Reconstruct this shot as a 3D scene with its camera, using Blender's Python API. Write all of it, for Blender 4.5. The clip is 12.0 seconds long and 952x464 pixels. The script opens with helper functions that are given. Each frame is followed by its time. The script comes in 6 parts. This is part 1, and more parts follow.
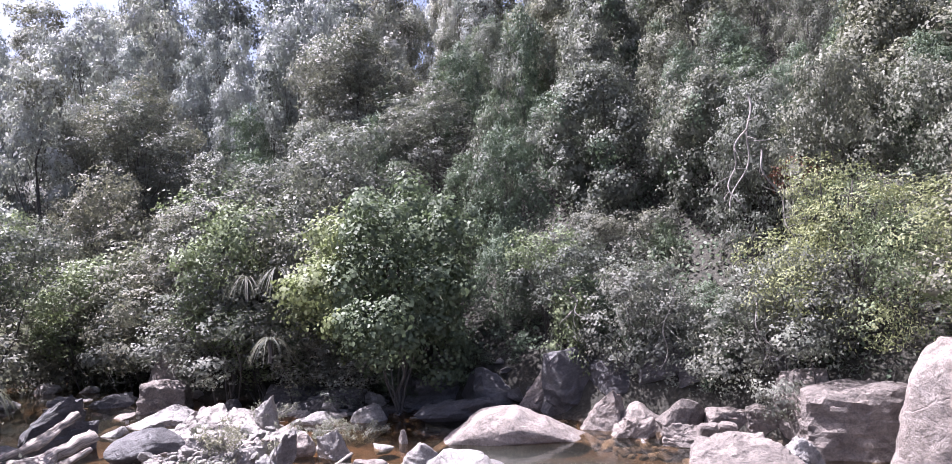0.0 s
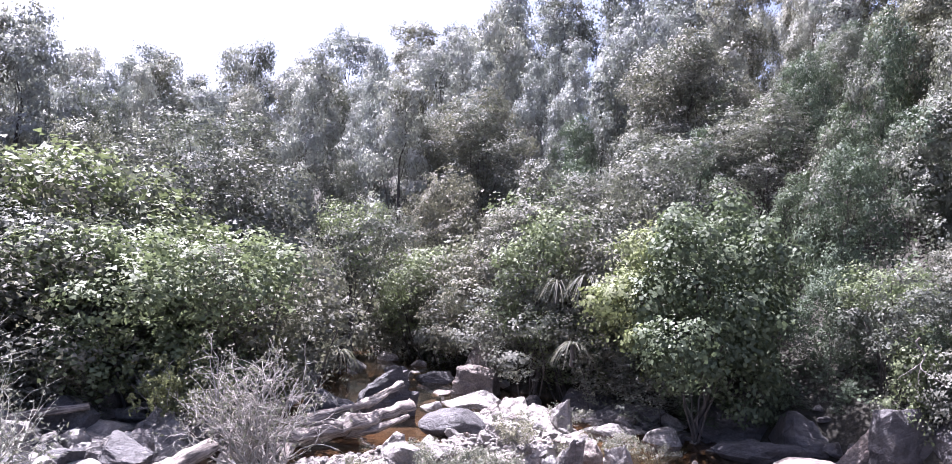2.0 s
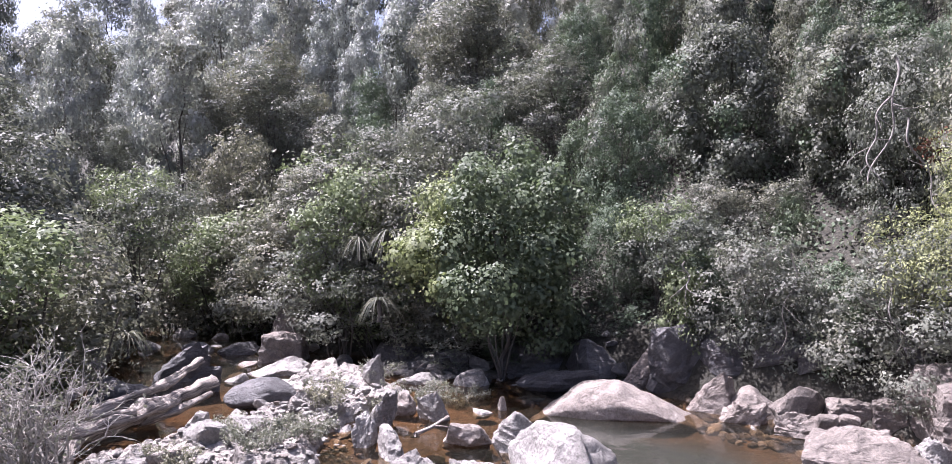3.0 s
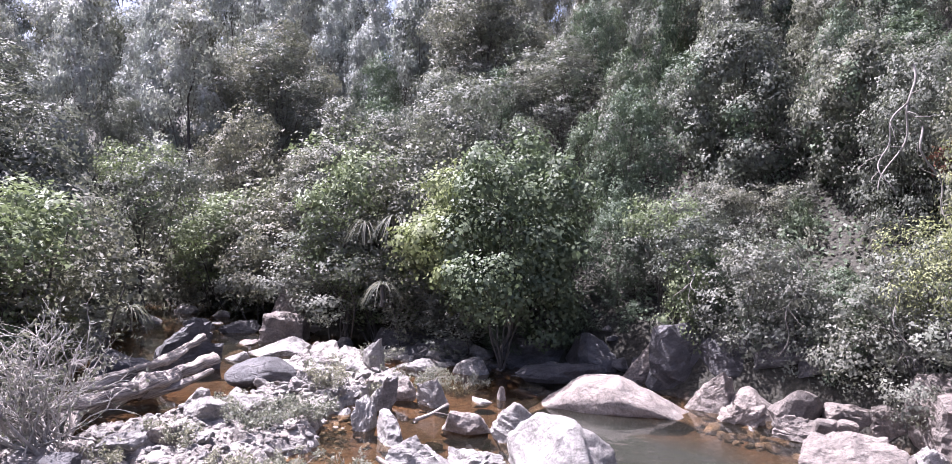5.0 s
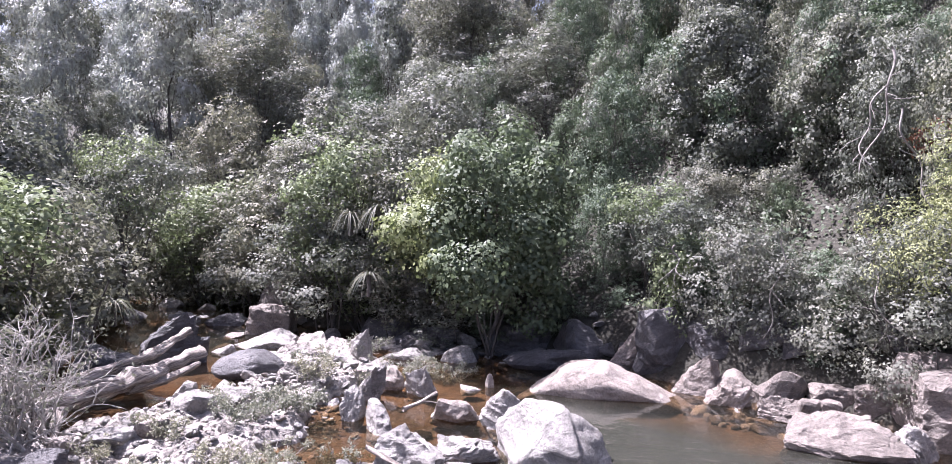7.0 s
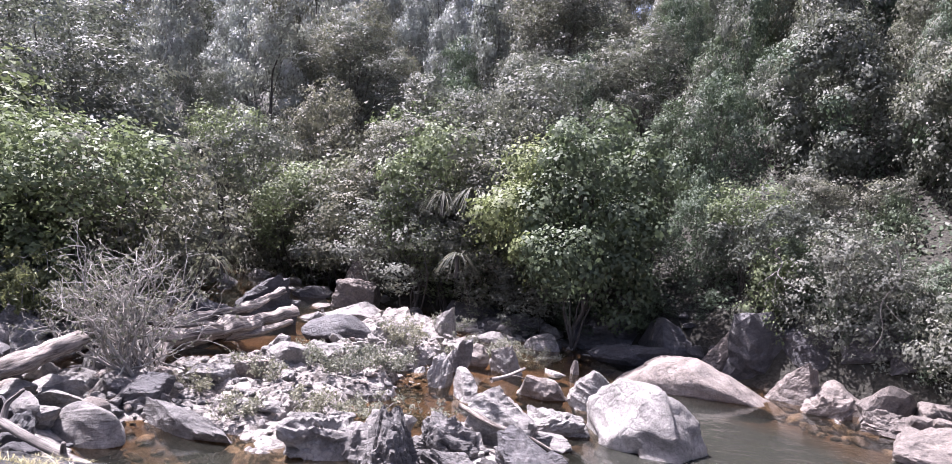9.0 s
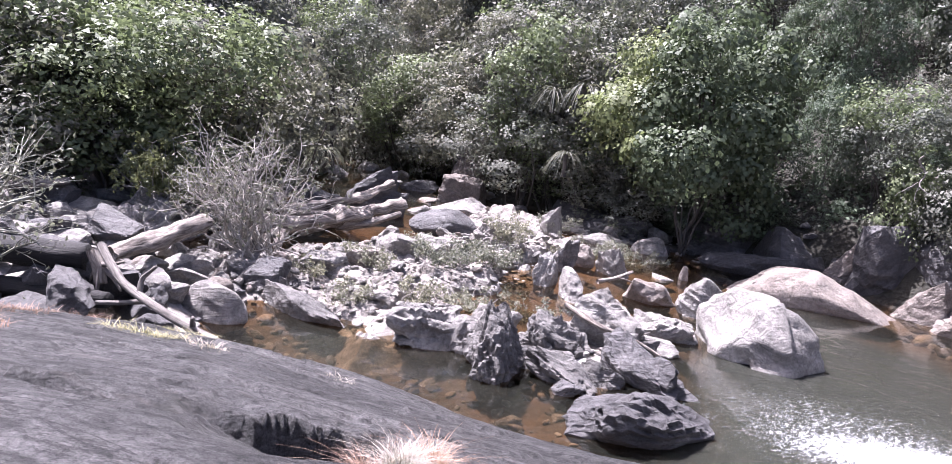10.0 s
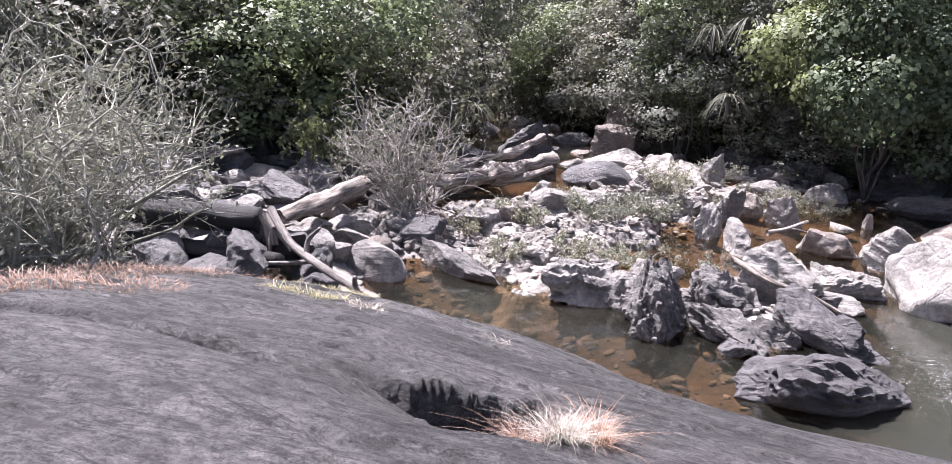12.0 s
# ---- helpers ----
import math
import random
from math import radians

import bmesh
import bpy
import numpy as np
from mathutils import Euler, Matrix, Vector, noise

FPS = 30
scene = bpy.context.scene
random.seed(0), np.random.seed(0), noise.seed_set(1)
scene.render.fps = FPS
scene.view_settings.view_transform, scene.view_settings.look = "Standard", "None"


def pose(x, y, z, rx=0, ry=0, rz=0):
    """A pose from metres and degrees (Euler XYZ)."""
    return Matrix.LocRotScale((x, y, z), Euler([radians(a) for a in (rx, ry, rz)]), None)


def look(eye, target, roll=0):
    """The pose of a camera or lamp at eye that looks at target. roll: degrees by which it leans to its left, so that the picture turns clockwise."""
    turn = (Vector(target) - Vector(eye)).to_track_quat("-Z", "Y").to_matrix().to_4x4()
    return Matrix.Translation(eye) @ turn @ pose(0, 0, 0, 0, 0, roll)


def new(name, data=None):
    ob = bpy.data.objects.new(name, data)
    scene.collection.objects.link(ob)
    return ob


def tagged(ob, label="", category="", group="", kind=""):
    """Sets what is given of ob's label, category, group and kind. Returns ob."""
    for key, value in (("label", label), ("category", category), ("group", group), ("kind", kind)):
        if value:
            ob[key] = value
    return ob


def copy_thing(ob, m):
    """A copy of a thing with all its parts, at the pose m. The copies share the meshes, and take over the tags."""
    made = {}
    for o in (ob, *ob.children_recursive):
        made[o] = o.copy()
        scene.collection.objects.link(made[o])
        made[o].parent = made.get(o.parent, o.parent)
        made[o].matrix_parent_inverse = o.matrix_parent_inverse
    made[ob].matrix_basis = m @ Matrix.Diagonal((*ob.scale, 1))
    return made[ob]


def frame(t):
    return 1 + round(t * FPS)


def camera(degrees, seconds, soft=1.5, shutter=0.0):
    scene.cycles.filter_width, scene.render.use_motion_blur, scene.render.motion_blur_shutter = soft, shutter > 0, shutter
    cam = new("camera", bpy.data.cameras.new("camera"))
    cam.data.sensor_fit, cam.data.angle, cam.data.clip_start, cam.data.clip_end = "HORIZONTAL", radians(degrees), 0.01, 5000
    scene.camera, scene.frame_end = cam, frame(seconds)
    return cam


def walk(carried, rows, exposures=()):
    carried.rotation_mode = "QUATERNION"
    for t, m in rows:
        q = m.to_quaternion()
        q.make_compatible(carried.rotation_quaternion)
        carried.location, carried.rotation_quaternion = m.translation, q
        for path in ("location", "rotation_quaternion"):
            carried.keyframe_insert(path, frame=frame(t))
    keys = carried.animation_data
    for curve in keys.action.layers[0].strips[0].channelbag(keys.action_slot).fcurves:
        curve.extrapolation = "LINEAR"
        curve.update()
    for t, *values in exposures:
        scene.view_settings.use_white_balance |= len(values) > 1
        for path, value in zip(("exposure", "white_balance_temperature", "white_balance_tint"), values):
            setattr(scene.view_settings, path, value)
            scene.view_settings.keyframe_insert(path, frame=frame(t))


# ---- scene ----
cam = camera(66.99, 12.0, soft=0.75)

PATH = [
    (0.0, pose(-0.000, 0.000, 5.000, 91.79, 2.49, 0.08)),
    (0.5, pose(0.256, 0.010, 5.039, 91.56, 0.39, 10.55)),
    (1.0, pose(0.260, 0.104, 5.047, 91.13, -0.28, 10.95)),
    (1.5, pose(0.427, 0.164, 4.956, 92.97, -0.86, 15.03)),
    (2.0, pose(0.380, 0.226, 5.070, 92.30, -3.94, 25.32)),
    (2.5, pose(0.586, 0.322, 5.185, 91.58, -1.71, 21.59)),
    (3.0, pose(0.426, 0.373, 5.033, 89.34, 0.48, 9.78)),
    (3.2, pose(0.328, 0.373, 5.164, 88.19, -0.51, 6.06)),
    (4.8, pose(0.266, 0.371, 5.090, 88.22, -2.36, 9.67)),
    (5.0, pose(0.286, 0.366, 5.072, 88.36, -2.07, 9.96)),
    (5.5, pose(0.296, 0.313, 5.091, 89.06, -1.43, 10.82)),
    (6.0, pose(0.302, 0.317, 5.096, 88.92, 0.31, 6.98)),
    (6.5, pose(0.279, 0.337, 5.076, 88.69, -1.54, 8.02)),
    (6.7, pose(0.318, 0.369, 5.094, 88.19, -1.43, 8.22)),
    (8.3, pose(-0.383, 0.323, 4.248, 84.01, -2.44, 14.00)),
    (8.5, pose(-0.501, 0.304, 4.171, 82.86, -3.09, 14.65)),
    (9.0, pose(-0.347, 0.311, 4.086, 88.29, -5.72, 14.58)),
    (9.5, pose(-0.412, 0.398, 4.202, 85.66, -8.02, 20.74)),
    (10.0, pose(-0.572, 0.574, 4.003, 79.34, -6.92, 22.94)),
    (10.5, pose(-0.625, 0.645, 4.075, 79.34, -3.01, 25.00)),
    (11.0, pose(-0.669, 0.736, 4.059, 77.08, -0.87, 28.47)),
    (11.5, pose(-0.674, 0.778, 3.999, 75.40, -0.30, 30.47)),
    (12.0, pose(-0.700, 0.814, 3.959, 74.73, -2.63, 34.46)),
]
walk(cam, PATH, ((0.0, 2.10, 5700, 27), (1.0, 2.17, 5690, 28), (2.0, 2.29, 5650, 29), (2.5, 2.27, 5640, 29), (3.0, 1.95, 5780, 27), (5.0, 2.15, 5720, 28), (6.7, 2.21, 5720, 28), (8.5, 2.00, 5780, 28), (9.0, 1.97, 5800, 27), (10.0, 2.09, 5760, 27), (10.5, 1.96, 5800, 26), (12.0, 1.92, 5890, 23)))

# ---------------------------------------------------------------- light
SUN_AZ, SUN_EL = 74.0, 62.0      # degrees to the left of +y, and up
world = bpy.data.worlds.new("sky")
world.use_nodes = True
scene.world = world
wn = world.node_tree
bg = wn.nodes["Background"]
sky = wn.nodes.new("ShaderNodeTexSky")
sky.sky_type, sky.sun_disc = "NISHITA", False
sky.sun_elevation, sky.sun_rotation = radians(SUN_EL), radians(-SUN_AZ)
sky.dust_density, sky.air_density, sky.ozone_density = 6.0, 0.8, 0.6
wn.links.new(sky.outputs[0], bg.inputs[0])
bg.inputs[1].default_value = 0.07
sun_data = bpy.data.lights.new("sun", "SUN")
sun_data.energy, sun_data.angle, sun_data.color = 5.0, radians(0.6), (1.0, 0.95, 0.88)
sun = new("sun", sun_data)
sun_dir = Vector((-math.sin(radians(SUN_AZ)) * math.cos(radians(SUN_EL)), math.cos(radians(SUN_AZ)) * math.cos(radians(SUN_EL)), math.sin(radians(SUN_EL))))
sun.matrix_world = look(sun_dir * 60, (0, 0, 0))


# ---------------------------------------------------------------- number helpers
def lattice(i, j, k, seed):
    n = (i.astype(np.int64) * 374761393 + j.astype(np.int64) * 668265263 + k.astype(np.int64) * 1274126177 + seed * 362437) & 0xFFFFFFFF
    n = ((n ^ (n >> 13)) * 1274126177) & 0xFFFFFFFF
    n = ((n ^ (n >> 16)) * 2246822519) & 0xFFFFFFFF
    return ((n ^ (n >> 15)) & 0xFFFFFF) / float(0xFFFFFF) * 2 - 1


def grain(p, seed=0):
    """Smooth value noise, -1 to 1, at the rows of p."""
    p = np.asarray(p, float)
    i = np.floor(p).astype(np.int64)
    f = p - i
    f = f * f * (3 - 2 * f)
    total = 0.0
    for a in (0, 1):
        for b in (0, 1):
            for c in (0, 1):
                w = (f[:, 0] if a else 1 - f[:, 0]) * (f[:, 1] if b else 1 - f[:, 1]) * (f[:, 2] if c else 1 - f[:, 2])
                total = total + w * lattice(i[:, 0] + a, i[:, 1] + b, i[:, 2] + c, seed)
    return total


def fbm(p, octaves=4, seed=0, ridged=False):
    total, amp = 0.0, 1.0
    for o in range(octaves):
        n = grain(np.asarray(p) * 2.0 ** o + 17.3 * o, seed + o)
        total = total + amp * ((1 - 2 * np.abs(n)) if ridged else n)
        amp *= 0.5
    return total


def flat3(x, y, scale):
    return np.stack([x / scale, y / scale, np.zeros_like(x)], -1)


def smooth(a, b, x):
    t = np.clip((x - a) / (b - a), 0, 1)
    return t * t * (3 - 2 * t)


def mesh_from(name, verts, faces, material, shade=True, slots=None, normals=None):
    """A mesh from arrays: faces all with the same number of corners."""
    verts, faces = np.asarray(verts, np.float32), np.asarray(faces, np.int32)
    me = bpy.data.meshes.new(name)
    n, k = faces.shape
    me.vertices.add(len(verts))
    me.vertices.foreach_set("co", verts.ravel())
    me.loops.add(n * k)
    me.loops.foreach_set("vertex_index", faces.ravel())
    me.polygons.add(n)
    me.polygons.foreach_set("loop_start", np.arange(0, n * k, k, dtype=np.int32))
    me.polygons.foreach_set("use_smooth", np.full(n, shade))
    for m in (material if isinstance(material, (list, tuple)) else [material]):
        me.materials.append(m)
    if slots is not None:
        me.polygons.foreach_set("material_index", np.asarray(slots, np.int32))
    me.update(calc_edges=True)
    if normals is not None:
        me.normals_split_custom_set_from_vertices(np.asarray(normals, np.float32))
    return me


def child(name, me, parent, label=""):
    ob = new(name, me)
    ob.parent = parent
    return tagged(ob, label) if label else ob


# ---------------------------------------------------------------- materials
def material(name):
    m = bpy.data.materials.new(name)
    m.use_nodes = True
    nt = m.node_tree
    return m, nt, nt.nodes["Principled BSDF"]


def node(nt, kind, **values):
    n = nt.nodes.new(kind)
    for key, value in values.items():
        n.inputs[key].default_value = value
    return n


def ramp(nt, source, *stops):
    r = nt.nodes.new("ShaderNodeValToRGB")
    while len(r.color_ramp.elements) < len(stops):
        r.color_ramp.elements.new(0.5)
    for e, (pos, col) in zip(r.color_ramp.elements, stops):
        e.position, e.color = pos, (*col, 1) if len(col) == 3 else col
    nt.links.new(source, r.inputs[0])
    return r.outputs[0]


def mix(nt, fac, a, b, blend="MIX"):
    m = nt.nodes.new("ShaderNodeMix")
    m.data_type, m.blend_type = "RGBA", blend
    for slot, value in ((0, fac), (6, a), (7, b)):
        if hasattr(value, "is_linked"):
            nt.links.new(value, m.inputs[slot])
        else:
            m.inputs[slot].default_value = value if slot == 0 else (*value, 1)
    return m.outputs[2]


def coords(nt, scale=(1, 1, 1), turn=(0, 0, 0), shift=True):
    tc = nt.nodes.new("ShaderNodeTexCoord")
    mp = nt.nodes.new("ShaderNodeMapping")
    mp.inputs["Rotation"].default_value = [radians(a) for a in turn]
    nt.links.new(tc.outputs["Object"], mp.inputs[0])
    st = nt.nodes.new("ShaderNodeMapping")
    st.inputs["Scale"].default_value = scale
    nt.links.new(mp.outputs[0], st.inputs[0])
    if shift:
        info = nt.nodes.new("ShaderNodeObjectInfo")
        mul = nt.nodes.new("ShaderNodeMath")
        mul.operation = "MULTIPLY"
        mul.inputs[1].default_value = 40.0
        nt.links.new(info.outputs["Random"], mul.inputs[0])
        nt.links.new(mul.outputs[0], mp.inputs["Location"])
    return st.outputs[0]


def noise_tex(nt, vec, scale, detail=5.0, rough=0.6, distort=0.0):
    n = node(nt, "ShaderNodeTexNoise", Scale=scale, Detail=detail, Roughness=rough, Distortion=distort)
    nt.links.new(vec, n.inputs["Vector"])
    return n.outputs[0]


def bump(nt, bsdf, height, strength, distance):
    b = node(nt, "ShaderNodeBump", Strength=strength, Distance=distance)
    nt.links.new(height, b.inputs["Height"])
    nt.links.new(b.outputs[0], bsdf.inputs["Normal"])
    return b


def node_color(nt, vec, scale):
    n = node(nt, "ShaderNodeTexNoise", Scale=scale, Detail=4.0)
    nt.links.new(vec, n.inputs["Vector"])
    return n.outputs[1]


def rock_material(name, dark, mid, pale, band=0.35, rough=0.8, turn=(35, 20, 0), bandscale=3.0):
    m, nt, bsdf = material(name)
    vec = coords(nt, turn=turn)
    big = noise_tex(nt, vec, 1.3, 8, 0.7, 1.2)
    fine = noise_tex(nt, vec, 17.0, 6, 0.75)
    base = ramp(nt, big, (0.3, dark), (0.5, mid), (0.7, pale))
    lay = coords(nt, (0.7, 0.7, 5.5), turn)
    wave = noise_tex(nt, lay, bandscale * 0.45, 7, 0.62, 0.9)
    streak = ramp(nt, wave, (0.36, [0.5] * 3), (0.58, [1.12] * 3))
    base = mix(nt, band, base, mix(nt, 1.0, base, streak, "MULTIPLY"))
    speck = ramp(nt, fine, (0.38, [0.4] * 3), (0.55, [1.12] * 3))
    base = mix(nt, 0.5, base, mix(nt, 1.0, base, speck, "MULTIPLY"))
    blot = ramp(nt, noise_tex(nt, vec, 3.1, 8, 0.7, 1.0), (0.56, [0, 0, 0]), (0.66, [1, 1, 1]))
    sep = nt.nodes.new("ShaderNodeSeparateColor")
    nt.links.new(blot, sep.inputs[0])
    half = nt.nodes.new("ShaderNodeMath")
    half.operation, half.inputs[1].default_value = "MULTIPLY", 0.32
    nt.links.new(sep.outputs[0], half.inputs[0])
    base = mix(nt, half.outputs[0], base, tuple(0.45 * c for c in dark))
    nt.links.new(base, bsdf.inputs["Base Color"])
    bsdf.inputs["Roughness"].default_value = rough
    crack = node(nt, "ShaderNodeTexVoronoi", Scale=1.7)
    crack.feature = "DISTANCE_TO_EDGE"
    warp = nt.nodes.new("ShaderNodeMixRGB")
    warp.inputs[0].default_value = 0.35
    nt.links.new(vec, warp.inputs[1])
    nt.links.new(node_color(nt, vec, 2.2), warp.inputs[2])
    nt.links.new(warp.outputs[0], crack.inputs["Vector"])
    line = ramp(nt, crack.outputs[0], (0.0, [0.0] * 3), (0.035, [1.0] * 3))
    add = nt.nodes.new("ShaderNodeMath")
    add.operation = "MULTIPLY_ADD"
    nt.links.new(line, add.inputs[0])
    add.inputs[1].default_value = 0.12
    both = nt.nodes.new("ShaderNodeMath")
    nt.links.new(noise_tex(nt, vec, 5.0, 8, 0.72, 0.8), both.inputs[0])
    soft = nt.nodes.new("ShaderNodeMath")
    soft.operation, soft.inputs[1].default_value = "MULTIPLY", min(1.0, 1.6 * band)
    nt.links.new(wave, soft.inputs[0])
    nt.links.new(soft.outputs[0], both.inputs[1])
    nt.links.new(both.outputs[0], add.inputs[2])
    bump(nt, bsdf, add.outputs[0], 0.9, 0.11)
    return m


ROCK_PALE = rock_material("pale_granite", (0.104, 0.097, 0.089), (0.222, 0.207, 0.191), (0.335, 0.318, 0.294), 0.18)
ROCK_GREY = rock_material("grey_gneiss", (0.094, 0.087, 0.082), (0.217, 0.202, 0.188), (0.375, 0.352, 0.326), 0.4, bandscale=4.0)
ROCK_SLATE = rock_material("weathered_dark_gneiss", (0.053, 0.049, 0.048), (0.123, 0.115, 0.109), (0.235, 0.220, 0.204), 0.5, 0.7, bandscale=4.0)
# dark rock; under overhanging trees and shrubs its colour stands in for shade
ROCK_DARK = rock_material("dark_wet_and_shaded_rock", (0.036, 0.033, 0.034), (0.076, 0.072, 0.074), (0.138, 0.130, 0.128), 0.5, 0.6)
ROCK_WARM = rock_material("pinkish_granite", (0.100, 0.082, 0.070), (0.201, 0.170, 0.148), (0.293, 0.261, 0.232), 0.15)
ROCK_BAR = rock_material("bleached_bar_rock", (0.093, 0.081, 0.070), (0.265, 0.239, 0.215), (0.451, 0.413, 0.377), 0.3)
ROCK_CLIFF = rock_material("stained_cliff_rock", (0.078, 0.065, 0.056), (0.151, 0.129, 0.114), (0.239, 0.203, 0.175), 0.3, turn=(80, 10, 0))


def slab_material():
    m, nt, bsdf = material("weathered_slab_rock")
    vec = coords(nt, (1, 1, 1), (0, 0, 24), False)
    wide = coords(nt, (0.8, 1.3, 1), (0, 0, -21), False)
    lam = coords(nt, (1.5, 4.0, 2.0), (0, 0, -21), False)
    big = noise_tex(nt, wide, 0.9, 9, 0.7, 0.5)
    mid = noise_tex(nt, lam, 3.2, 10, 0.78, 0.3)
    fine = noise_tex(nt, vec, 21.0, 5, 0.75)
    tiny = noise_tex(nt, vec, 75.0, 2, 0.6)
    base = ramp(nt, big, (0.36, (0.048, 0.0455, 0.046)), (0.5, (0.092, 0.088, 0.088)), (0.64, (0.168, 0.16, 0.158)))
    base = mix(nt, 0.9, base, mix(nt, 1.0, base, ramp(nt, mid, (0.38, [0.22] * 3), (0.48, [0.9] * 3), (0.64, [1.75] * 3)), "MULTIPLY"))
    base = mix(nt, 0.95, base, mix(nt, 1.0, base, ramp(nt, fine, (0.36, [0.3] * 3), (0.46, [0.9] * 3), (0.64, [1.3] * 3)), "MULTIPLY"))
    base = mix(nt, 0.5, base, mix(nt, 1.0, base, ramp(nt, tiny, (0.38, [0.4] * 3), (0.55, [1.2] * 3)), "MULTIPLY"))
    pits = ramp(nt, noise_tex(nt, wide, 1.5, 10, 0.8, 0.3), (0.575, [0.0] * 3), (0.61, [0.8] * 3))
    base = mix(nt, pits, base, (0.04, 0.037, 0.037))
    rust = ramp(nt, noise_tex(nt, lam, 0.8, 6, 0.7, 0.5), (0.58, [0.0] * 3), (0.68, [0.4] * 3))
    base = mix(nt, rust, base, (0.12, 0.1, 0.09))
    crack = ramp(nt, noise_tex(nt, lam, 0.5, 5, 0.6, 0.4), (0.486, [0.0] * 3), (0.497, [0.95] * 3), (0.508, [0.0] * 3))
    base = mix(nt, crack, base, (0.02, 0.019, 0.02))
    lichen = ramp(nt, noise_tex(nt, vec, 5.5, 6, 0.75), (0.62, [0.0] * 3), (0.67, [0.4] * 3))
    base = mix(nt, lichen, base, (0.17, 0.167, 0.158))
    moss = ramp(nt, noise_tex(nt, vec, 0.8, 6, 0.7), (0.56, [0, 0, 0]), (0.66, [0.4, 0.4, 0.4]))
    base = mix(nt, moss, base, (0.12, 0.12, 0.1))
    nt.links.new(base, bsdf.inputs["Base Color"])
    bsdf.inputs["Roughness"].default_value = 0.7
    add = nt.nodes.new("ShaderNodeMath")
    add.operation = "MULTIPLY_ADD"
    nt.links.new(fine, add.inputs[0])
    add.inputs[1].default_value = 0.6
    nt.links.new(mid, add.inputs[2])
    bump(nt, bsdf, add.outputs[0], 1.0, 0.22)
    return m


SLAB = slab_material()


def leaf_material(name, dark, mid, pale, rough=0.55, through_light=0.28):
    m, nt, bsdf = material(name)
    geo = nt.nodes.new("ShaderNodeNewGeometry")
    col = ramp(nt, geo.outputs["Random Per Island"], (0.0, dark), (0.5, mid), (1.0, pale))
    info = nt.nodes.new("ShaderNodeObjectInfo")
    tint = ramp(nt, info.outputs["Random"], (0.0, (0.88, 0.9, 0.9)), (0.5, (1, 1, 1)), (1.0, (1.12, 1.07, 0.96)))
    col = mix(nt, 1.0, col, tint, "MULTIPLY")
    nt.links.new(col, bsdf.inputs["Base Color"])
    bsdf.inputs["Roughness"].default_value = rough
    bsdf.inputs["Specular IOR Level"].default_value = 0.22
    tr = nt.nodes.new("ShaderNodeBsdfTranslucent")
    nt.links.new(mix(nt, 1.0, col, (1.15, 1.2, 1.0), "MULTIPLY"), tr.inputs[0])
    ms = nt.nodes.new("ShaderNodeMixShader")
    ms.inputs[0].default_value = through_light
    nt.links.new(bsdf.outputs[0], ms.inputs[1])
    nt.links.new(tr.outputs[0], ms.inputs[2])
    nt.links.new(ms.outputs[0], nt.nodes["Material Output"].inputs[0])
    return m


LEAF = leaf_material("dull_green_leaves", (0.087, 0.093, 0.076), (0.125, 0.133, 0.109), (0.165, 0.176, 0.144))
LEAF_GREY = leaf_material("grey_green_leaves", (0.099, 0.101, 0.085), (0.142, 0.145, 0.122), (0.187, 0.191, 0.161))
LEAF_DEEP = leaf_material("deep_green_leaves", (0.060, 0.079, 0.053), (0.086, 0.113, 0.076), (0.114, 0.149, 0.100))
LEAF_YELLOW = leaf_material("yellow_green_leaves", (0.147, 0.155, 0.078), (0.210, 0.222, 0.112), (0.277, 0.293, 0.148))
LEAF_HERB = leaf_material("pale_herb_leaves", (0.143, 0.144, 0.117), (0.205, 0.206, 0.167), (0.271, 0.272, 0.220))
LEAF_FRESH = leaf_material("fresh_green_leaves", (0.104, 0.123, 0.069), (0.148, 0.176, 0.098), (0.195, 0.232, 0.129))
# far trees' leaves: the haze of distance put into a paler, bluer colour
LEAF_HAZED = leaf_material("haze_paled_leaves", (0.210, 0.221, 0.214), (0.262, 0.276, 0.268), (0.314, 0.331, 0.322))
LEAF_BROWN = leaf_material("brownish_leaves", (0.105, 0.105, 0.083), (0.150, 0.150, 0.118), (0.198, 0.198, 0.156))
LEAF_RED = leaf_material("rusty_red_leaves", (0.07, 0.034, 0.024), (0.11, 0.053, 0.036), (0.16, 0.078, 0.052))
GRASS_DRY = leaf_material("dry_straw", (0.26, 0.225, 0.19), (0.38, 0.34, 0.30), (0.5, 0.465, 0.42), 0.6, 0.2)
GRASS_RUST = leaf_material("rusty_straw", (0.2, 0.12, 0.09), (0.31, 0.2, 0.155), (0.43, 0.32, 0.26), 0.6, 0.2)
GRASS_GREEN = leaf_material("yellowing_grass", (0.18, 0.16, 0.08), (0.33, 0.30, 0.16), (0.5, 0.46, 0.3), 0.6, 0.2)


def bark_material(name, dark, pale, stretch=6.0):
    m, nt, bsdf = material(name)
    vec = coords(nt, (stretch, stretch, 1.0))
    n1 = noise_tex(nt, vec, 2.0, 8, 0.7, 0.6)
    n2 = noise_tex(nt, coords(nt), 3.0, 5, 0.6)
    col = ramp(nt, n1, (0.35, dark), (0.62, pale))
    col = mix(nt, 0.5, col, mix(nt, 1.0, col, ramp(nt, n2, (0.3, [0.6] * 3), (0.7, [1.2] * 3)), "MULTIPLY"))
    nt.links.new(col, bsdf.inputs["Base Color"])
    bsdf.inputs["Roughness"].default_value = 0.85
    bump(nt, bsdf, n1, 0.7, 0.03)
    return m


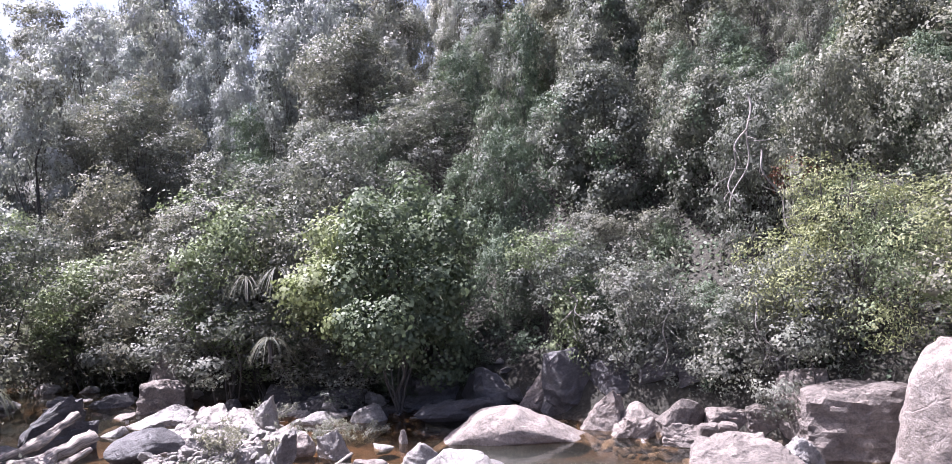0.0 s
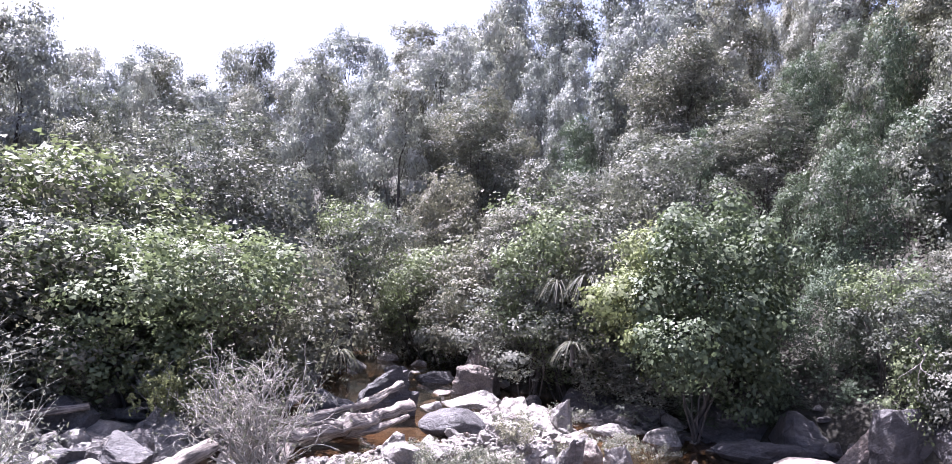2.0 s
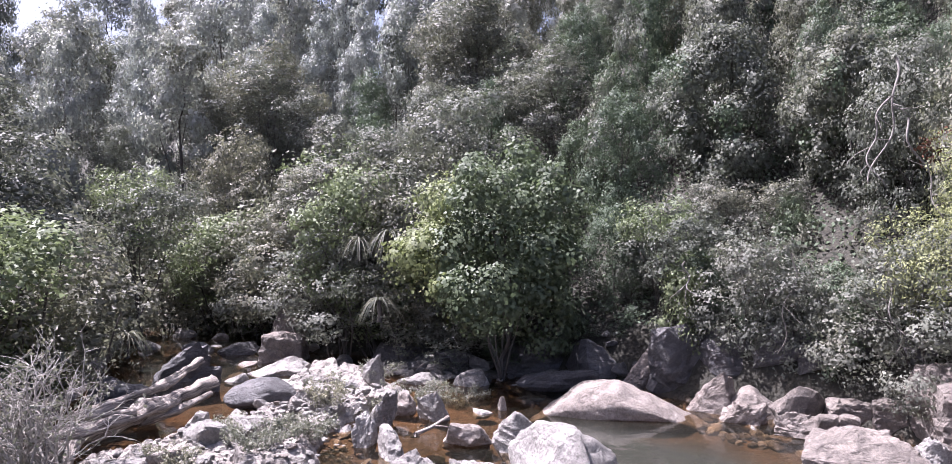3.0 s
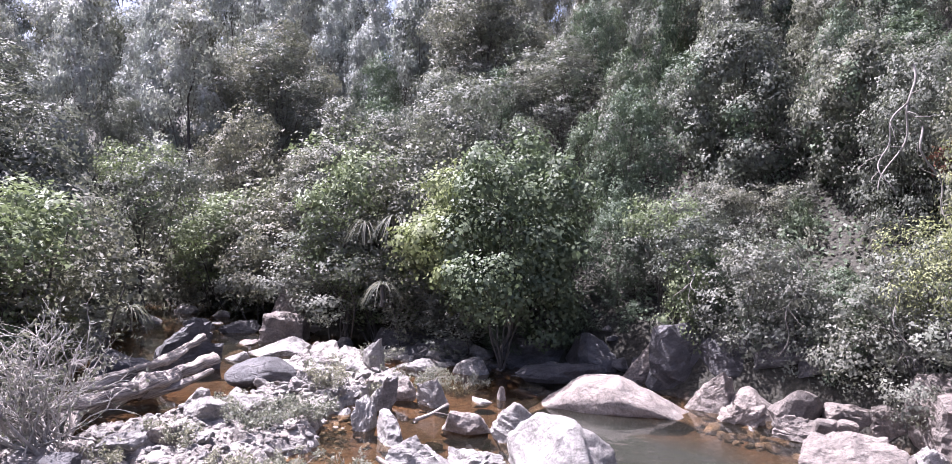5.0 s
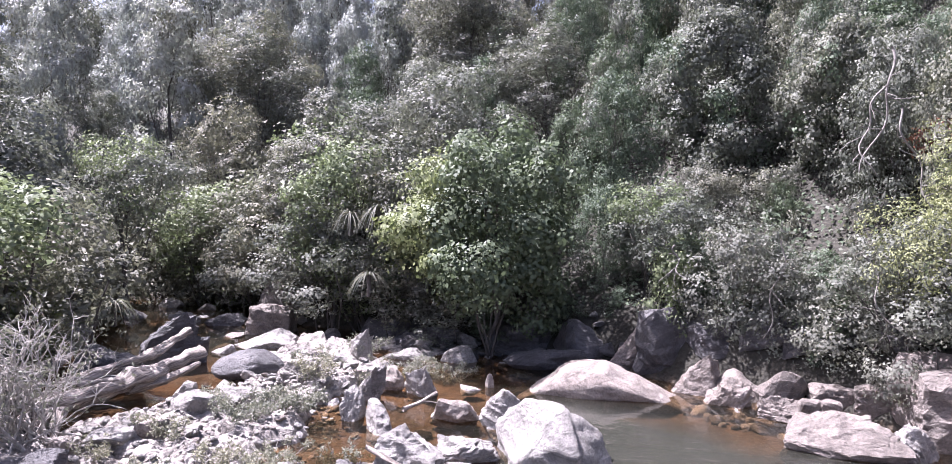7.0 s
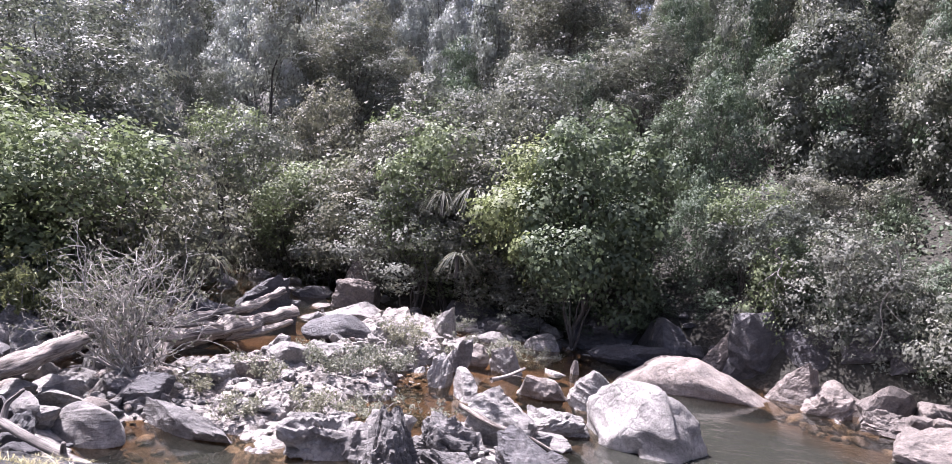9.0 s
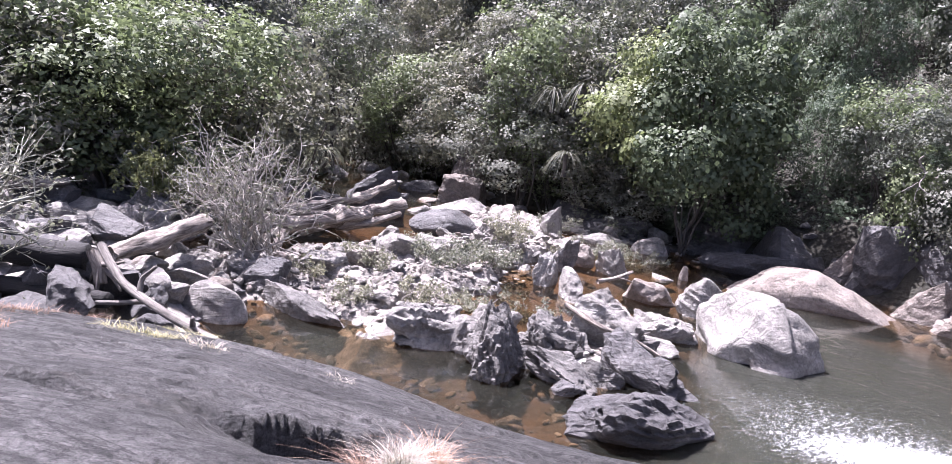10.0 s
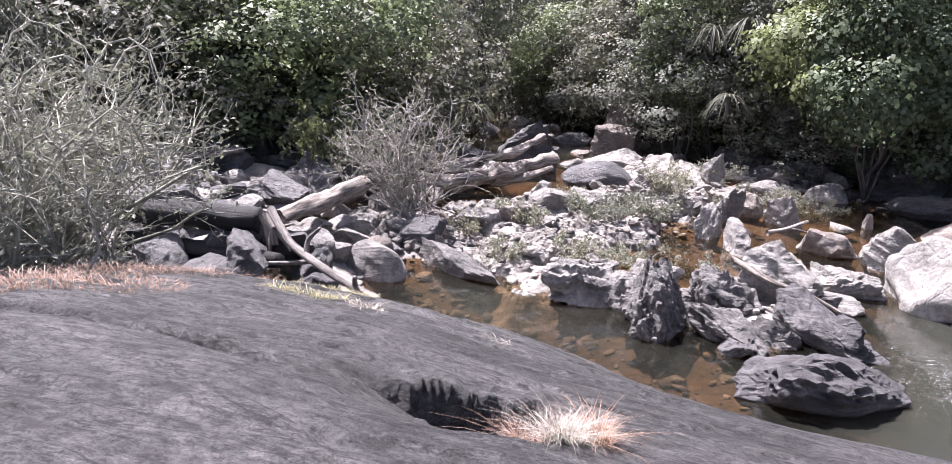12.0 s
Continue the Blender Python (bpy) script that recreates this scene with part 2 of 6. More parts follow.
def wood_material(name, dark, pale):
    m, nt, bsdf = material(name)
    at = nt.nodes.new("ShaderNodeAttribute")
    at.attribute_name = "grain"
    mp = nt.nodes.new("ShaderNodeMapping")
    mp.inputs["Scale"].default_value = (9, 9, 0.9)
    nt.links.new(at.outputs["Vector"], mp.inputs[0])
    n1 = noise_tex(nt, mp.outputs[0], 2.2, 8, 0.7, 0.5)
    n2 = noise_tex(nt, coords(nt), 2.5, 6, 0.7)
    col = ramp(nt, n1, (0.38, dark), (0.6, pale))
    col = mix(nt, 0.7, col, mix(nt, 1.0, col, ramp(nt, n2, (0.35, [0.45] * 3), (0.62, [1.2] * 3)), "MULTIPLY"))
    nt.links.new(col, bsdf.inputs["Base Color"])
    bsdf.inputs["Roughness"].default_value = 0.85
    bump(nt, bsdf, n1, 0.9, 0.05)
    return m


BARK = bark_material("bark", (0.03, 0.026, 0.023), (0.09, 0.08, 0.07))
BARK_PALE = bark_material("pale_bark", (0.10, 0.09, 0.08), (0.28, 0.26, 0.235))
WOOD_DRIFT = wood_material("bleached_driftwood", (0.08, 0.062, 0.052), (0.36, 0.32, 0.28))
# rotting wood, with the bush and tree shade put into its dark colour
WOOD_DARK = wood_material("shaded_rotting_wood", (0.006, 0.0055, 0.0055), (0.019, 0.017, 0.017))
WOOD_POLE = wood_material("grey_brown_pole", (0.09, 0.078, 0.07), (0.25, 0.225, 0.205))
BUSH_TWIG = bark_material("pale_green_twigs", (0.17, 0.17, 0.135), (0.4, 0.395, 0.33), 3.0)
TWIG = bark_material("grey_twigs", (0.19, 0.175, 0.155), (0.42, 0.395, 0.36), 3.0)


def ground_material():
    m, nt, bsdf = material("river_and_forest_ground")
    vec = coords(nt, shift=False)
    vor = node(nt, "ShaderNodeTexVoronoi", Scale=7.0)
    nt.links.new(vec, vor.inputs["Vector"])
    n1, n2 = noise_tex(nt, vec, 0.6, 6, 0.65), noise_tex(nt, vec, 9.0, 6, 0.7)
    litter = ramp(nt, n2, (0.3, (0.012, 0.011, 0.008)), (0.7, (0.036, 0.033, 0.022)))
    stones = ramp(nt, vor.outputs["Color"], (0.1, (0.14, 0.125, 0.11)), (0.9, (0.36, 0.335, 0.31)))
    stones = mix(nt, 0.7, stones, mix(nt, 1.0, stones, ramp(nt, n2, (0.35, [0.5] * 3), (0.65, [1.1] * 3)), "MULTIPLY"))
    bed = ramp(nt, n1, (0.34, (0.035, 0.027, 0.021)), (0.5, (0.07, 0.05, 0.034)), (0.66, (0.13, 0.085, 0.052)))
    bed = mix(nt, 0.6, bed, mix(nt, 1.0, bed, ramp(nt, n2, (0.35, [0.45] * 3), (0.6, [1.1] * 3)), "MULTIPLY"))
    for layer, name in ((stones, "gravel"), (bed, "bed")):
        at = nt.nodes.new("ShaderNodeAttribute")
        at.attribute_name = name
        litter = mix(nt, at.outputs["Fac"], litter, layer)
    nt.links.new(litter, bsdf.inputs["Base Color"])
    bsdf.inputs["Roughness"].default_value = 0.9
    add = nt.nodes.new("ShaderNodeMath")
    nt.links.new(n2, add.inputs[0])
    nt.links.new(vor.outputs[0], add.inputs[1])
    bump(nt, bsdf, add.outputs[0], 0.8, 0.06)
    return m


GROUND = ground_material()


def water_material():
    m, nt, bsdf = material("brown_river_water")
    nt.nodes.remove(bsdf)
    at = nt.nodes.new("ShaderNodeAttribute")
    at.attribute_name = "depth"
    clear = node(nt, "ShaderNodeBsdfTransparent", Color=(0.80, 0.66, 0.50, 1))
    murk = node(nt, "ShaderNodeBsdfDiffuse", Color=(0.026, 0.027, 0.022, 1))
    body = nt.nodes.new("ShaderNodeMixShader")
    fac = ramp(nt, at.outputs["Fac"], (0.1, [0.05] * 3), (0.4, [0.35] * 3), (0.8, [0.95] * 3))
    nt.links.new(fac, body.inputs[0])
    nt.links.new(clear.outputs[0], body.inputs[1])
    nt.links.new(murk.outputs[0], body.inputs[2])
    gloss = node(nt, "ShaderNodeBsdfGlossy", Roughness=0.06)
    gloss.inputs["Color"].default_value = (1, 1, 1, 1)
    fr = node(nt, "ShaderNodeFresnel", IOR=1.33)
    vec = coords(nt, (1, 1, 1), shift=False)
    n1 = noise_tex(nt, vec, 2.2, 4, 0.55, 0.8)
    rip = nt.nodes.new("ShaderNodeAttribute")
    rip.attribute_name = "ripple"
    b = node(nt, "ShaderNodeBump", Distance=0.12)
    nt.links.new(rip.outputs["Fac"], b.inputs["Strength"])
    nt.links.new(n1, b.inputs["Height"])
    nt.links.new(b.outputs[0], gloss.inputs["Normal"])
    nt.links.new(b.outputs[0], fr.inputs["Normal"])
    out = nt.nodes.new("ShaderNodeMixShader")
    nt.links.new(fr.outputs[0], out.inputs[0])
    nt.links.new(body.outputs[0], out.inputs[1])
    nt.links.new(gloss.outputs[0], out.inputs[2])
    nt.links.new(out.outputs[0], nt.nodes["Material Output"].inputs[0])
    return m


WATER = water_material()


def foam_material():
    m, nt, bsdf = material("white_water_foam")
    vec = coords(nt, (1.6, 0.7, 1), (0, 0, 18), False)
    n1 = noise_tex(nt, vec, 7.0, 10, 0.8, 2.0)
    at = nt.nodes.new("ShaderNodeAttribute")
    at.attribute_name = "foam"
    add = nt.nodes.new("ShaderNodeMath")
    nt.links.new(n1, add.inputs[0])
    nt.links.new(at.outputs["Fac"], add.inputs[1])
    alpha = ramp(nt, add.outputs[0], (0.62, [0, 0, 0]), (1.2, [1, 1, 1]))
    bsdf.inputs["Base Color"].default_value = (0.86, 0.88, 0.88, 1)
    bsdf.inputs["Roughness"].default_value = 0.5
    nt.links.new(alpha, bsdf.inputs["Alpha"])
    bump(nt, bsdf, n1, 0.7, 0.08)
    return m


FOAM = foam_material()

# ---------------------------------------------------------------- the lie of the land
HILL_FOOT = np.array([(40, -6), (22, 6), (12, 13), (9, 16), (6, 18.8), (3, 20.8), (0.5, 22.6), (-3, 24.8), (-7, 26.3), (-11, 27), (-15, 32), (-21, 44), (-34, 66), (-60, 95), (-110, 130)], float)
LEFT_BANK = np.array([(-60, -40), (-20, -12), (-11.5, 2), (-11, 8), (-12.2, 12), (-13.2, 16), (-15, 20), (-19, 27), (-25, 38), (-40, 60), (-66, 88), (-116, 122)], float)


def side(line, x, y):
    """Distance from a line of points, positive to the right of its run."""
    best, sign = np.full(x.shape, 1e9), np.ones(x.shape)
    for (ax, ay), (bx, by) in zip(line[:-1], line[1:]):
        dx, dy = bx - ax, by - ay
        t = np.clip(((x - ax) * dx + (y - ay) * dy) / (dx * dx + dy * dy), 0, 1)
        d = np.hypot(x - ax - t * dx, y - ay - t * dy)
        s = np.where((x - ax) * dy - (y - ay) * dx > 0, 1.0, -1.0)
        sign = np.where(d < best - 1e-9, s, sign)
        best = np.minimum(best, d)
    return best * sign


def slab_height(x, y):
    """The bare rock on which the camera stands."""
    edge = 8.5 + 0.25 * np.sin(x * 0.9) + 0.02 * x
    u = y * 8.5 / edge
    z = 2.75 - 0.0375 * np.clip(u, 0, None) ** 2 - 0.02 * np.clip(u - 8, 0, None) ** 3
    left = np.clip(-x - 3.4, 0, None)
    z = z - 0.06 * left ** 1.7 * np.clip(1.05 - (u / 8.5) ** 2, 0.1, 1)
    right = np.clip(x - 1.0, 0, None)
    return z - 0.06 * right ** 2


def slab_surface(sx, sy):
    """The slab with its ledges, grooves, cracks and the open hollow."""
    sz = slab_height(sx, sy)
    along = sx * 0.934 + sy * 0.358
    across = -sx * 0.358 + sy * 0.934
    layer = (sz * 1.6 + 0.22 * fbm(flat3(along * 0.4, across, 0.9), 5, 21) + across * 0.35) / 0.2
    step = np.floor(layer) + smooth(0.9, 1.0, layer - np.floor(layer))
    patch = smooth(-0.1, 0.4, fbm(flat3(sx, sy, 1.5), 3, 27))
    sz = sz + (0.04 + 0.5 * smooth(0.25, 0.6, patch) * smooth(3.0, 5.0, across)) * (step - layer) * 0.09 + 0.014 * fbm(flat3(along * 0.6, across, 0.6), 6, 22)
    sz = sz + 0.08 * fbm(flat3(sx, sy, 3.5), 3, 23) + 0.014 * fbm(flat3(along * 0.3, across, 0.2), 4, 33)
    chip = fbm(flat3(along * 0.5, across, 0.5), 5, 29)
    sz = sz - 0.03 * smooth(0.45, 0.5, chip) - 0.03 * smooth(0.3, 0.34, fbm(flat3(along * 0.7, across, 0.32), 4, 39)) * smooth(0.1, 0.5, fbm(flat3(sx, sy, 1.8), 3, 40))
    for k, (at, start, end) in enumerate(((4.05, -5.5, -1.2), (5.1, -3.2, 0.6), (5.9, -4.6, -0.4), (6.6, -2.4, 1.6), (7.3, -3.6, 0.4), (4.6, -1.0, 2.0))):
        gap = np.abs(across - at - 0.14 * fbm(flat3(along, across, 0.9), 4, 70 + k))
        sz = sz - 0.07 * smooth(0.05, 0.01, gap) * smooth(start, start + 0.5, along) * smooth(end, end - 0.5, along)
    # the hollow: a broken-out wedge under a steep little wall
    hx, hy = sx - HOLLOW[0], sy - HOLLOW[1]
    run, deep = hx * 0.83 + hy * 0.55, -hx * 0.55 + hy * 0.83
    run = run + 0.05 * fbm(flat3(sx, sy, 0.25), 3, 4)
    deep = deep + 0.05 * fbm(flat3(sx, sy, 0.2), 3, 14)
    reach = np.clip((run + 0.65) / 0.8, 0, 1)
    floor = smooth(0.05, 0.0, deep) * np.clip(1 + deep / 0.7, 0, 1)
    return sz - 0.46 * reach * floor * smooth(0.34, 0.27, run)


HOLLOW = (-2.5, 3.55)


def land(x, y):
    hill = side(HILL_FOOT, x, y)
    bank = -side(LEFT_BANK, x, y)
    wob = fbm(flat3(x, y, 7.0), 4, 3)
    cap = 22 + 22 * smooth(-34, 2, x) + 2.5 * fbm(flat3(x, y, 26.0), 3, 8)
    up = 0.72 * np.clip(hill, 0, None) + 0.9 * smooth(0, 1.5, hill) + 0.5 * wob * smooth(1, 8, hill)
    up = -8 * np.log(np.exp(-up / 8) + np.exp(-cap / 8)) + 8 * np.log(1 + np.exp(-cap / 8))
    left = 0.55 * smooth(-0.6, 0.8, bank) + 0.10 * np.clip(bank, 0, 4) + 0.22 * np.clip(bank - 4, 0, 70) + 0.35 * wob * smooth(2, 8, bank)
    bed = -0.30 - 0.25 * np.exp(-((x + 6) / 3) ** 2 - ((y - 9.4) / 1.2) ** 2) - 1.0 * smooth(-2.2, 0.8, x) * smooth(21.0, 17.5, y) * smooth(-1.5, -6.0, hill) + 0.10 * fbm(flat3(x, y, 1.3), 4, 5)
    bed = bed + 0.2 * np.exp(-(((x + 7.2) / 2.7) ** 2 + ((y - 13.7) / 3.2) ** 2) ** 2)
    bed = bed + 0.2 * np.exp(-(((x + 7.0) / 3.0) ** 2 + ((y - 19.2) / 3.4) ** 2) ** 2)
    bed = bed - 0.35 * np.exp(-(((x + 14.0) / 2.6) ** 2 + ((y - 23.5) / 3.0) ** 2) ** 1.5)
    bed = bed + 0.4 * np.exp(-(((x + 9.8) / 1.8) ** 2 + ((y - 11.6) / 2.2) ** 2) ** 1.5)
    bed = bed + 0.75 * np.exp(-(((x + 10.2) / 2.4) ** 2 + ((y - 8.2) / 1.8) ** 2) ** 2)
    bed = bed + 0.3 * np.exp(-(((x + 3.0) / 1.6) ** 2 + ((y - 12.4) / 1.6) ** 2) ** 2)
    bed = bed + 0.45 * np.exp(-(((x + 5.0) / 3.6) ** 2 + ((y - 24.3) / 1.6) ** 2) ** 1.5)
    z = np.maximum(bed, np.maximum(np.where(hill > -0.3, up - 0.2, -9), np.where(bank > -1, left - 0.3, -9)))
    shut = y + 0.35 * (x + 15)
    rise = np.minimum(0.52 * np.clip(y - 33, 0, 90), 10 + 9 * smooth(-54, -38, x) + 0.05 * np.clip(y - 60, 0, 100))
    z = np.where(shut > 30.5, np.maximum(z, 1.3 * smooth(30.5, 34, shut) - 0.6 + rise), z)
    return z, hill, bank


def land_at(x, y):
    z = land(np.array([float(x)]), np.array([float(y)]))[0][0]
    return float(z)


def graded(a, b, lo, hi, fine, coarse):
    """Steps from a to b, fine between lo and hi."""
    out, v = [a], a
    while v < b:
        away = max(lo - v, v - hi, 0.0)
        v += min(coarse, fine + 0.12 * away)
        out.append(min(v, b))
    return np.array(out)


def grid(xs, ys):
    gx, gy = np.meshgrid(xs, ys)
    n, m = len(xs), len(ys)
    i = np.arange(n * m).reshape(m, n)
    faces = np.stack([i[:-1, :-1], i[:-1, 1:], i[1:, 1:], i[1:, :-1]], -1).reshape(-1, 4)
    return gx.ravel(), gy.ravel(), faces


def attribute(me, name, values):
    a = me.attributes.new(name, "FLOAT", "POINT")
    a.data.foreach_set("value", np.asarray(values, np.float32))


gx, gy, gf = grid(graded(-900, 900, -16, 10, 0.16, 60), graded(-900, 900, 7, 28, 0.16, 60))
gz, g_hill, g_bank = land(gx, gy)
under = (gy < 8.3) & (gx > -11) & (gx < 9)
gz = np.where(under, np.minimum(gz, slab_height(gx, gy) - 0.6), gz)
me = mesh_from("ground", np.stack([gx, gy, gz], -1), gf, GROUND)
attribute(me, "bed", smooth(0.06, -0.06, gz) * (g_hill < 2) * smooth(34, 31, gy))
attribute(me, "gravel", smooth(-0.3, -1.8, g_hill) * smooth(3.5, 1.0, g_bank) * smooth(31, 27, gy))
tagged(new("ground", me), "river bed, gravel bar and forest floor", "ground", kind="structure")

# water: one sheet at the river's level
wx, wy, wf = grid(np.arange(-34, 24.01, 0.25), np.arange(6, 46.01, 0.25))
wz, _, _ = land(wx, wy)
me = mesh_from("water", np.stack([wx, wy, 0 * wx], -1), wf, WATER)
attribute(me, "depth", np.clip(-wz, 0, 1.2) / 1.2)
attribute(me, "ripple", 0.05 + 0.45 * np.exp(-((wx + 4.7) / 0.8) ** 2 - ((wy - 9.4) / 0.7) ** 2) + 0.3 * smooth(-1.5, 1.0, wx) * smooth(18.5, 13.5, wy))
tagged(new("water", me), "brown shallow river water between boulders", "water", kind="structure")

# white water below the big pale boulder
fx, fy, ff = grid(np.linspace(-1.2, 7, 100), np.linspace(8.4, 15.5, 90))
core = np.exp(-(((fx - 2.7) * 0.92 + (fy - 10.9) * 0.25) / 1.5) ** 2 - (((fy - 10.9) - 0.18 * (fx - 2.7)) / 0.5) ** 2)
fz = 0.012 + 0.16 * core * (0.6 + fbm(flat3(fx, fy, 0.35), 4, 9))
me = mesh_from("white_water", np.stack([fx, fy, np.maximum(fz, 0.008)], -1), ff, FOAM)
attribute(me, "foam", 0.6 * core + 0.16 * np.exp(-((fx - 1.4) / 2.6) ** 2 - ((fy - 11.3) / 1.6) ** 2))
tagged(new("white_water", me), "churning white foam of the rapid", "water", kind="structure")

# the bare slab
sx, sy, sf = grid(graded(-12.5, 9, -8, 0.5, 0.03, 0.3), graded(-9, 9.6, 1.8, 9, 0.03, 0.3))
sz = slab_surface(sx, sy)
me = mesh_from("rock_slab", np.stack([sx, sy, sz], -1), sf, SLAB)
tagged(new("rock_slab", me), "bare dark grey rock slab sloping to the water", "rock slab", kind="structure")

# ---------------------------------------------------------------- boulders
def ico(level):
    bm = bmesh.new()
    bmesh.ops.create_icosphere(bm, subdivisions=level, radius=1.0)
    v = np.array([w.co[:] for w in bm.verts])
    f = np.array([[w.index for w in q.verts] for q in bm.faces])
    bm.free()
    return v, f


ICO = {n: ico(n) for n in (2, 3, 4, 5)}


def boulder_mesh(name, seed, mat, level=4, style="facet", size=(1, 1, 1), taper=0.0, peak=0.0, bed=14.0, layers=4.6, wedge=0.0):
    """A boulder that fills a box of the given size, its base at z = 0. bed: the dip of its layers, degrees."""
    rng = np.random.RandomState(seed)
    d, f = ICO[level]

    def cut(count, least, most, axes, sharp):
        u = rng.normal(size=(count, 3))
        u = np.concatenate([u / np.linalg.norm(u, axis=1)[:, None], np.eye(3), -np.eye(3)])
        reach = np.concatenate([rng.uniform(least, most, count), np.full(6, axes)])
        return 1.0 / np.sum((np.clip(d @ u.T, 0.02, None) / reach) ** sharp, axis=1) ** (1.0 / sharp)

    if style in ("round", "whale"):
        r = cut(26, 0.84, 0.95, 1.0, 14)
    elif style == "block":
        r = cut(9, 0.8, 1.1, 0.8, 60)
    elif style == "cleft":
        part1 = np.minimum(cut(12, 0.6, 0.95, 1.2, 50), 0.16 / np.clip(d[:, 0] + 0.25 * d[:, 1], 0.02, None))
        part2 = np.minimum(0.86 * cut(12, 0.6, 0.95, 1.2, 50), 0.10 / np.clip(-d[:, 0] - 0.1 * d[:, 2], 0.02, None))
        r = np.maximum(np.maximum(part1, part2), 0.62 * cut(10, 0.8, 1.0, 1.1, 30))
    else:
        r = cut({"facet": 14, "strata": 13, "flat": 14, "sharp": 12, "jag": 9}[style], *((0.68, 1.0, 1.1) if style in ("strata", "jag") else (0.5, 0.92, 1.25)), 70 if style == "sharp" else 60)
    p = d * r[:, None]
    rough = {"round": 0.016, "whale": 0.02, "strata": 0.05, "sharp": 0.055, "jag": 0.12, "cleft": 0.02}.get(style, 0.032)
    p = p * (1 + 0.07 * fbm(p * 1.3 + seed, 2, seed)[:, None] + rough * fbm(p * 2.6 + seed, 5, seed + 1, True)[:, None])
    if style in ("strata", "sharp", "jag"):
        a = radians(bed)
        n = np.array([math.sin(a), -0.22, math.cos(a)])
        q = (p @ (n / np.linalg.norm(n))) * (3.6 if style == "sharp" else layers) + 0.55 * fbm(p * 1.1 + seed, 3, seed + 3)
        layer = np.floor(q).astype(int)
        fr = q - layer
        wide = 0.5 + 0.5 * lattice(layer, 0 * layer + 7, 0 * layer, seed)
        nxt = 0.5 + 0.5 * lattice(layer + 1, 0 * layer + 7, 0 * layer, seed)
        blend = smooth(0.86, 1.0, fr)
        groove = np.exp(-((1 - fr) / 0.10) ** 2) + 0.6 * np.exp(-(fr / 0.06) ** 2)
        groove = groove * smooth(-0.5, 0.4, fbm(p * 1.7 + 9 + seed, 2, seed + 8))
        p = p * (1 - (0.19 if layers > 4 else 0.27) * (wide * (1 - blend) + nxt * blend) - (0.14 if layers > 4 else 0.24) * groove + 0.03 * fr)[:, None]
    lo, hi = p.min(0), p.max(0)
    p = (p - (lo + hi) / 2) / (hi - lo) * np.array(size)
    p[:, 2] += size[2] / 2
    if wedge:
        along = np.clip(p[:, 0] / size[0] + 0.5, 0, 1)
        p[:, 2] *= 1 - wedge * along ** 1.4
        p[:, 1] *= 1 - 0.6 * wedge * along ** 2
    if style == "whale":
        along = p[:, 0] / size[0] + 0.5
        p[:, 2] *= np.interp(along, (0, 0.12, 0.3, 0.5, 0.68, 0.85, 1), (0.3, 0.66, 0.98, 1.0, 0.74, 0.46, 0.2))
    # foliation: thin ribs along the bedding, at one true scale on every rock
    a = radians(bed)
    rib = np.stack([p[:, 0] * math.cos(a) - p[:, 2] * math.sin(a), p[:, 1], 4.5 * (p[:, 0] * math.sin(a) + p[:, 2] * math.cos(a) - 0.2 * p[:, 1])], -1)
    deep = min(size) * {"round": 0.02, "whale": 0.03, "block": 0.03, "cleft": 0.025}.get(style, 0.06)
    p = p + d * (deep * (fbm(rib * 1.1 + seed, 4, seed + 5, True) - 0.5) + 0.5 * deep * fbm(p * 3.0 + seed, 4, seed + 6))[:, None]
    up = np.clip(p[:, 2] / size[2], 0, 1)
    p[:, :2] *= (1 - taper * up)[:, None]
    p[:, 0] += peak * size[0] * up ** 1.3
    return mesh_from(name, p, f, mat, style in ("round", "whale", "cleft"))


def boulder(x, y, z, w, d, h, turn=0.0, style="facet", mat=ROCK_PALE, seed=1, lean=0.0, tip=0.0, label="", level=4, sink=0.6, taper=0.15, peak=0.0, bed=14.0, layers=4.6, wedge=0.0):
    """w across the view, d away from it, h above its base; sunk into the bed."""
    me = boulder_mesh("boulder", seed, mat, level, style, (w, d, h * (1 + sink)), taper, peak, bed, layers, wedge)
    ob = new("boulder", me)
    rng = random.Random(seed)
    if style not in ("round", "whale", "cleft", "block"):
        much = min(1.0, 0.9 / w)
        tip, lean = tip + much * rng.uniform(-11, 11), lean + much * rng.uniform(-13, 13)
    ob.matrix_world = Matrix.Translation((x, y, z - sink * h)) @ pose(0, 0, 0, tip, lean, turn)
    return tagged(ob, label, "boulder", "boulders in the river")


boulder(-0.30, 14.15, -0.03, 2.56, 1.75, 1.15, style="cleft", mat=ROCK_PALE, seed=3, level=5, taper=0.18, label="large pale granite boulder standing in the water")
boulder(0.92, 19.71, -0.03, 4.86, 1.69, 0.84, style="whale", mat=ROCK_WARM, seed=8, level=5, taper=0.0, label="long low whale-backed pinkish boulder in water")
boulder(-1.61, 9.65, -0.03, 2.15, 1.26, 0.68, style="strata", mat=ROCK_DARK, seed=64, turn=24, tip=8, level=5, taper=0.1, bed=12, layers=4.4, wedge=0.3, label="layered dark grey rock rising from the pool")
boulder(-1.49, 11.35, -0.03, 1.30, 0.73, 0.19, style="strata", mat=ROCK_DARK, seed=6, turn=-14, level=5, taper=0.3, bed=10, label="low wet rock behind the layered one")
boulder(-2.07, 11.49, -0.03, 1.92, 1.12, 0.63, style="sharp", mat=ROCK_DARK, seed=14, turn=-15, level=5, lean=8, taper=0.3, bed=25, label="dark wedge-shaped rock in the cluster")
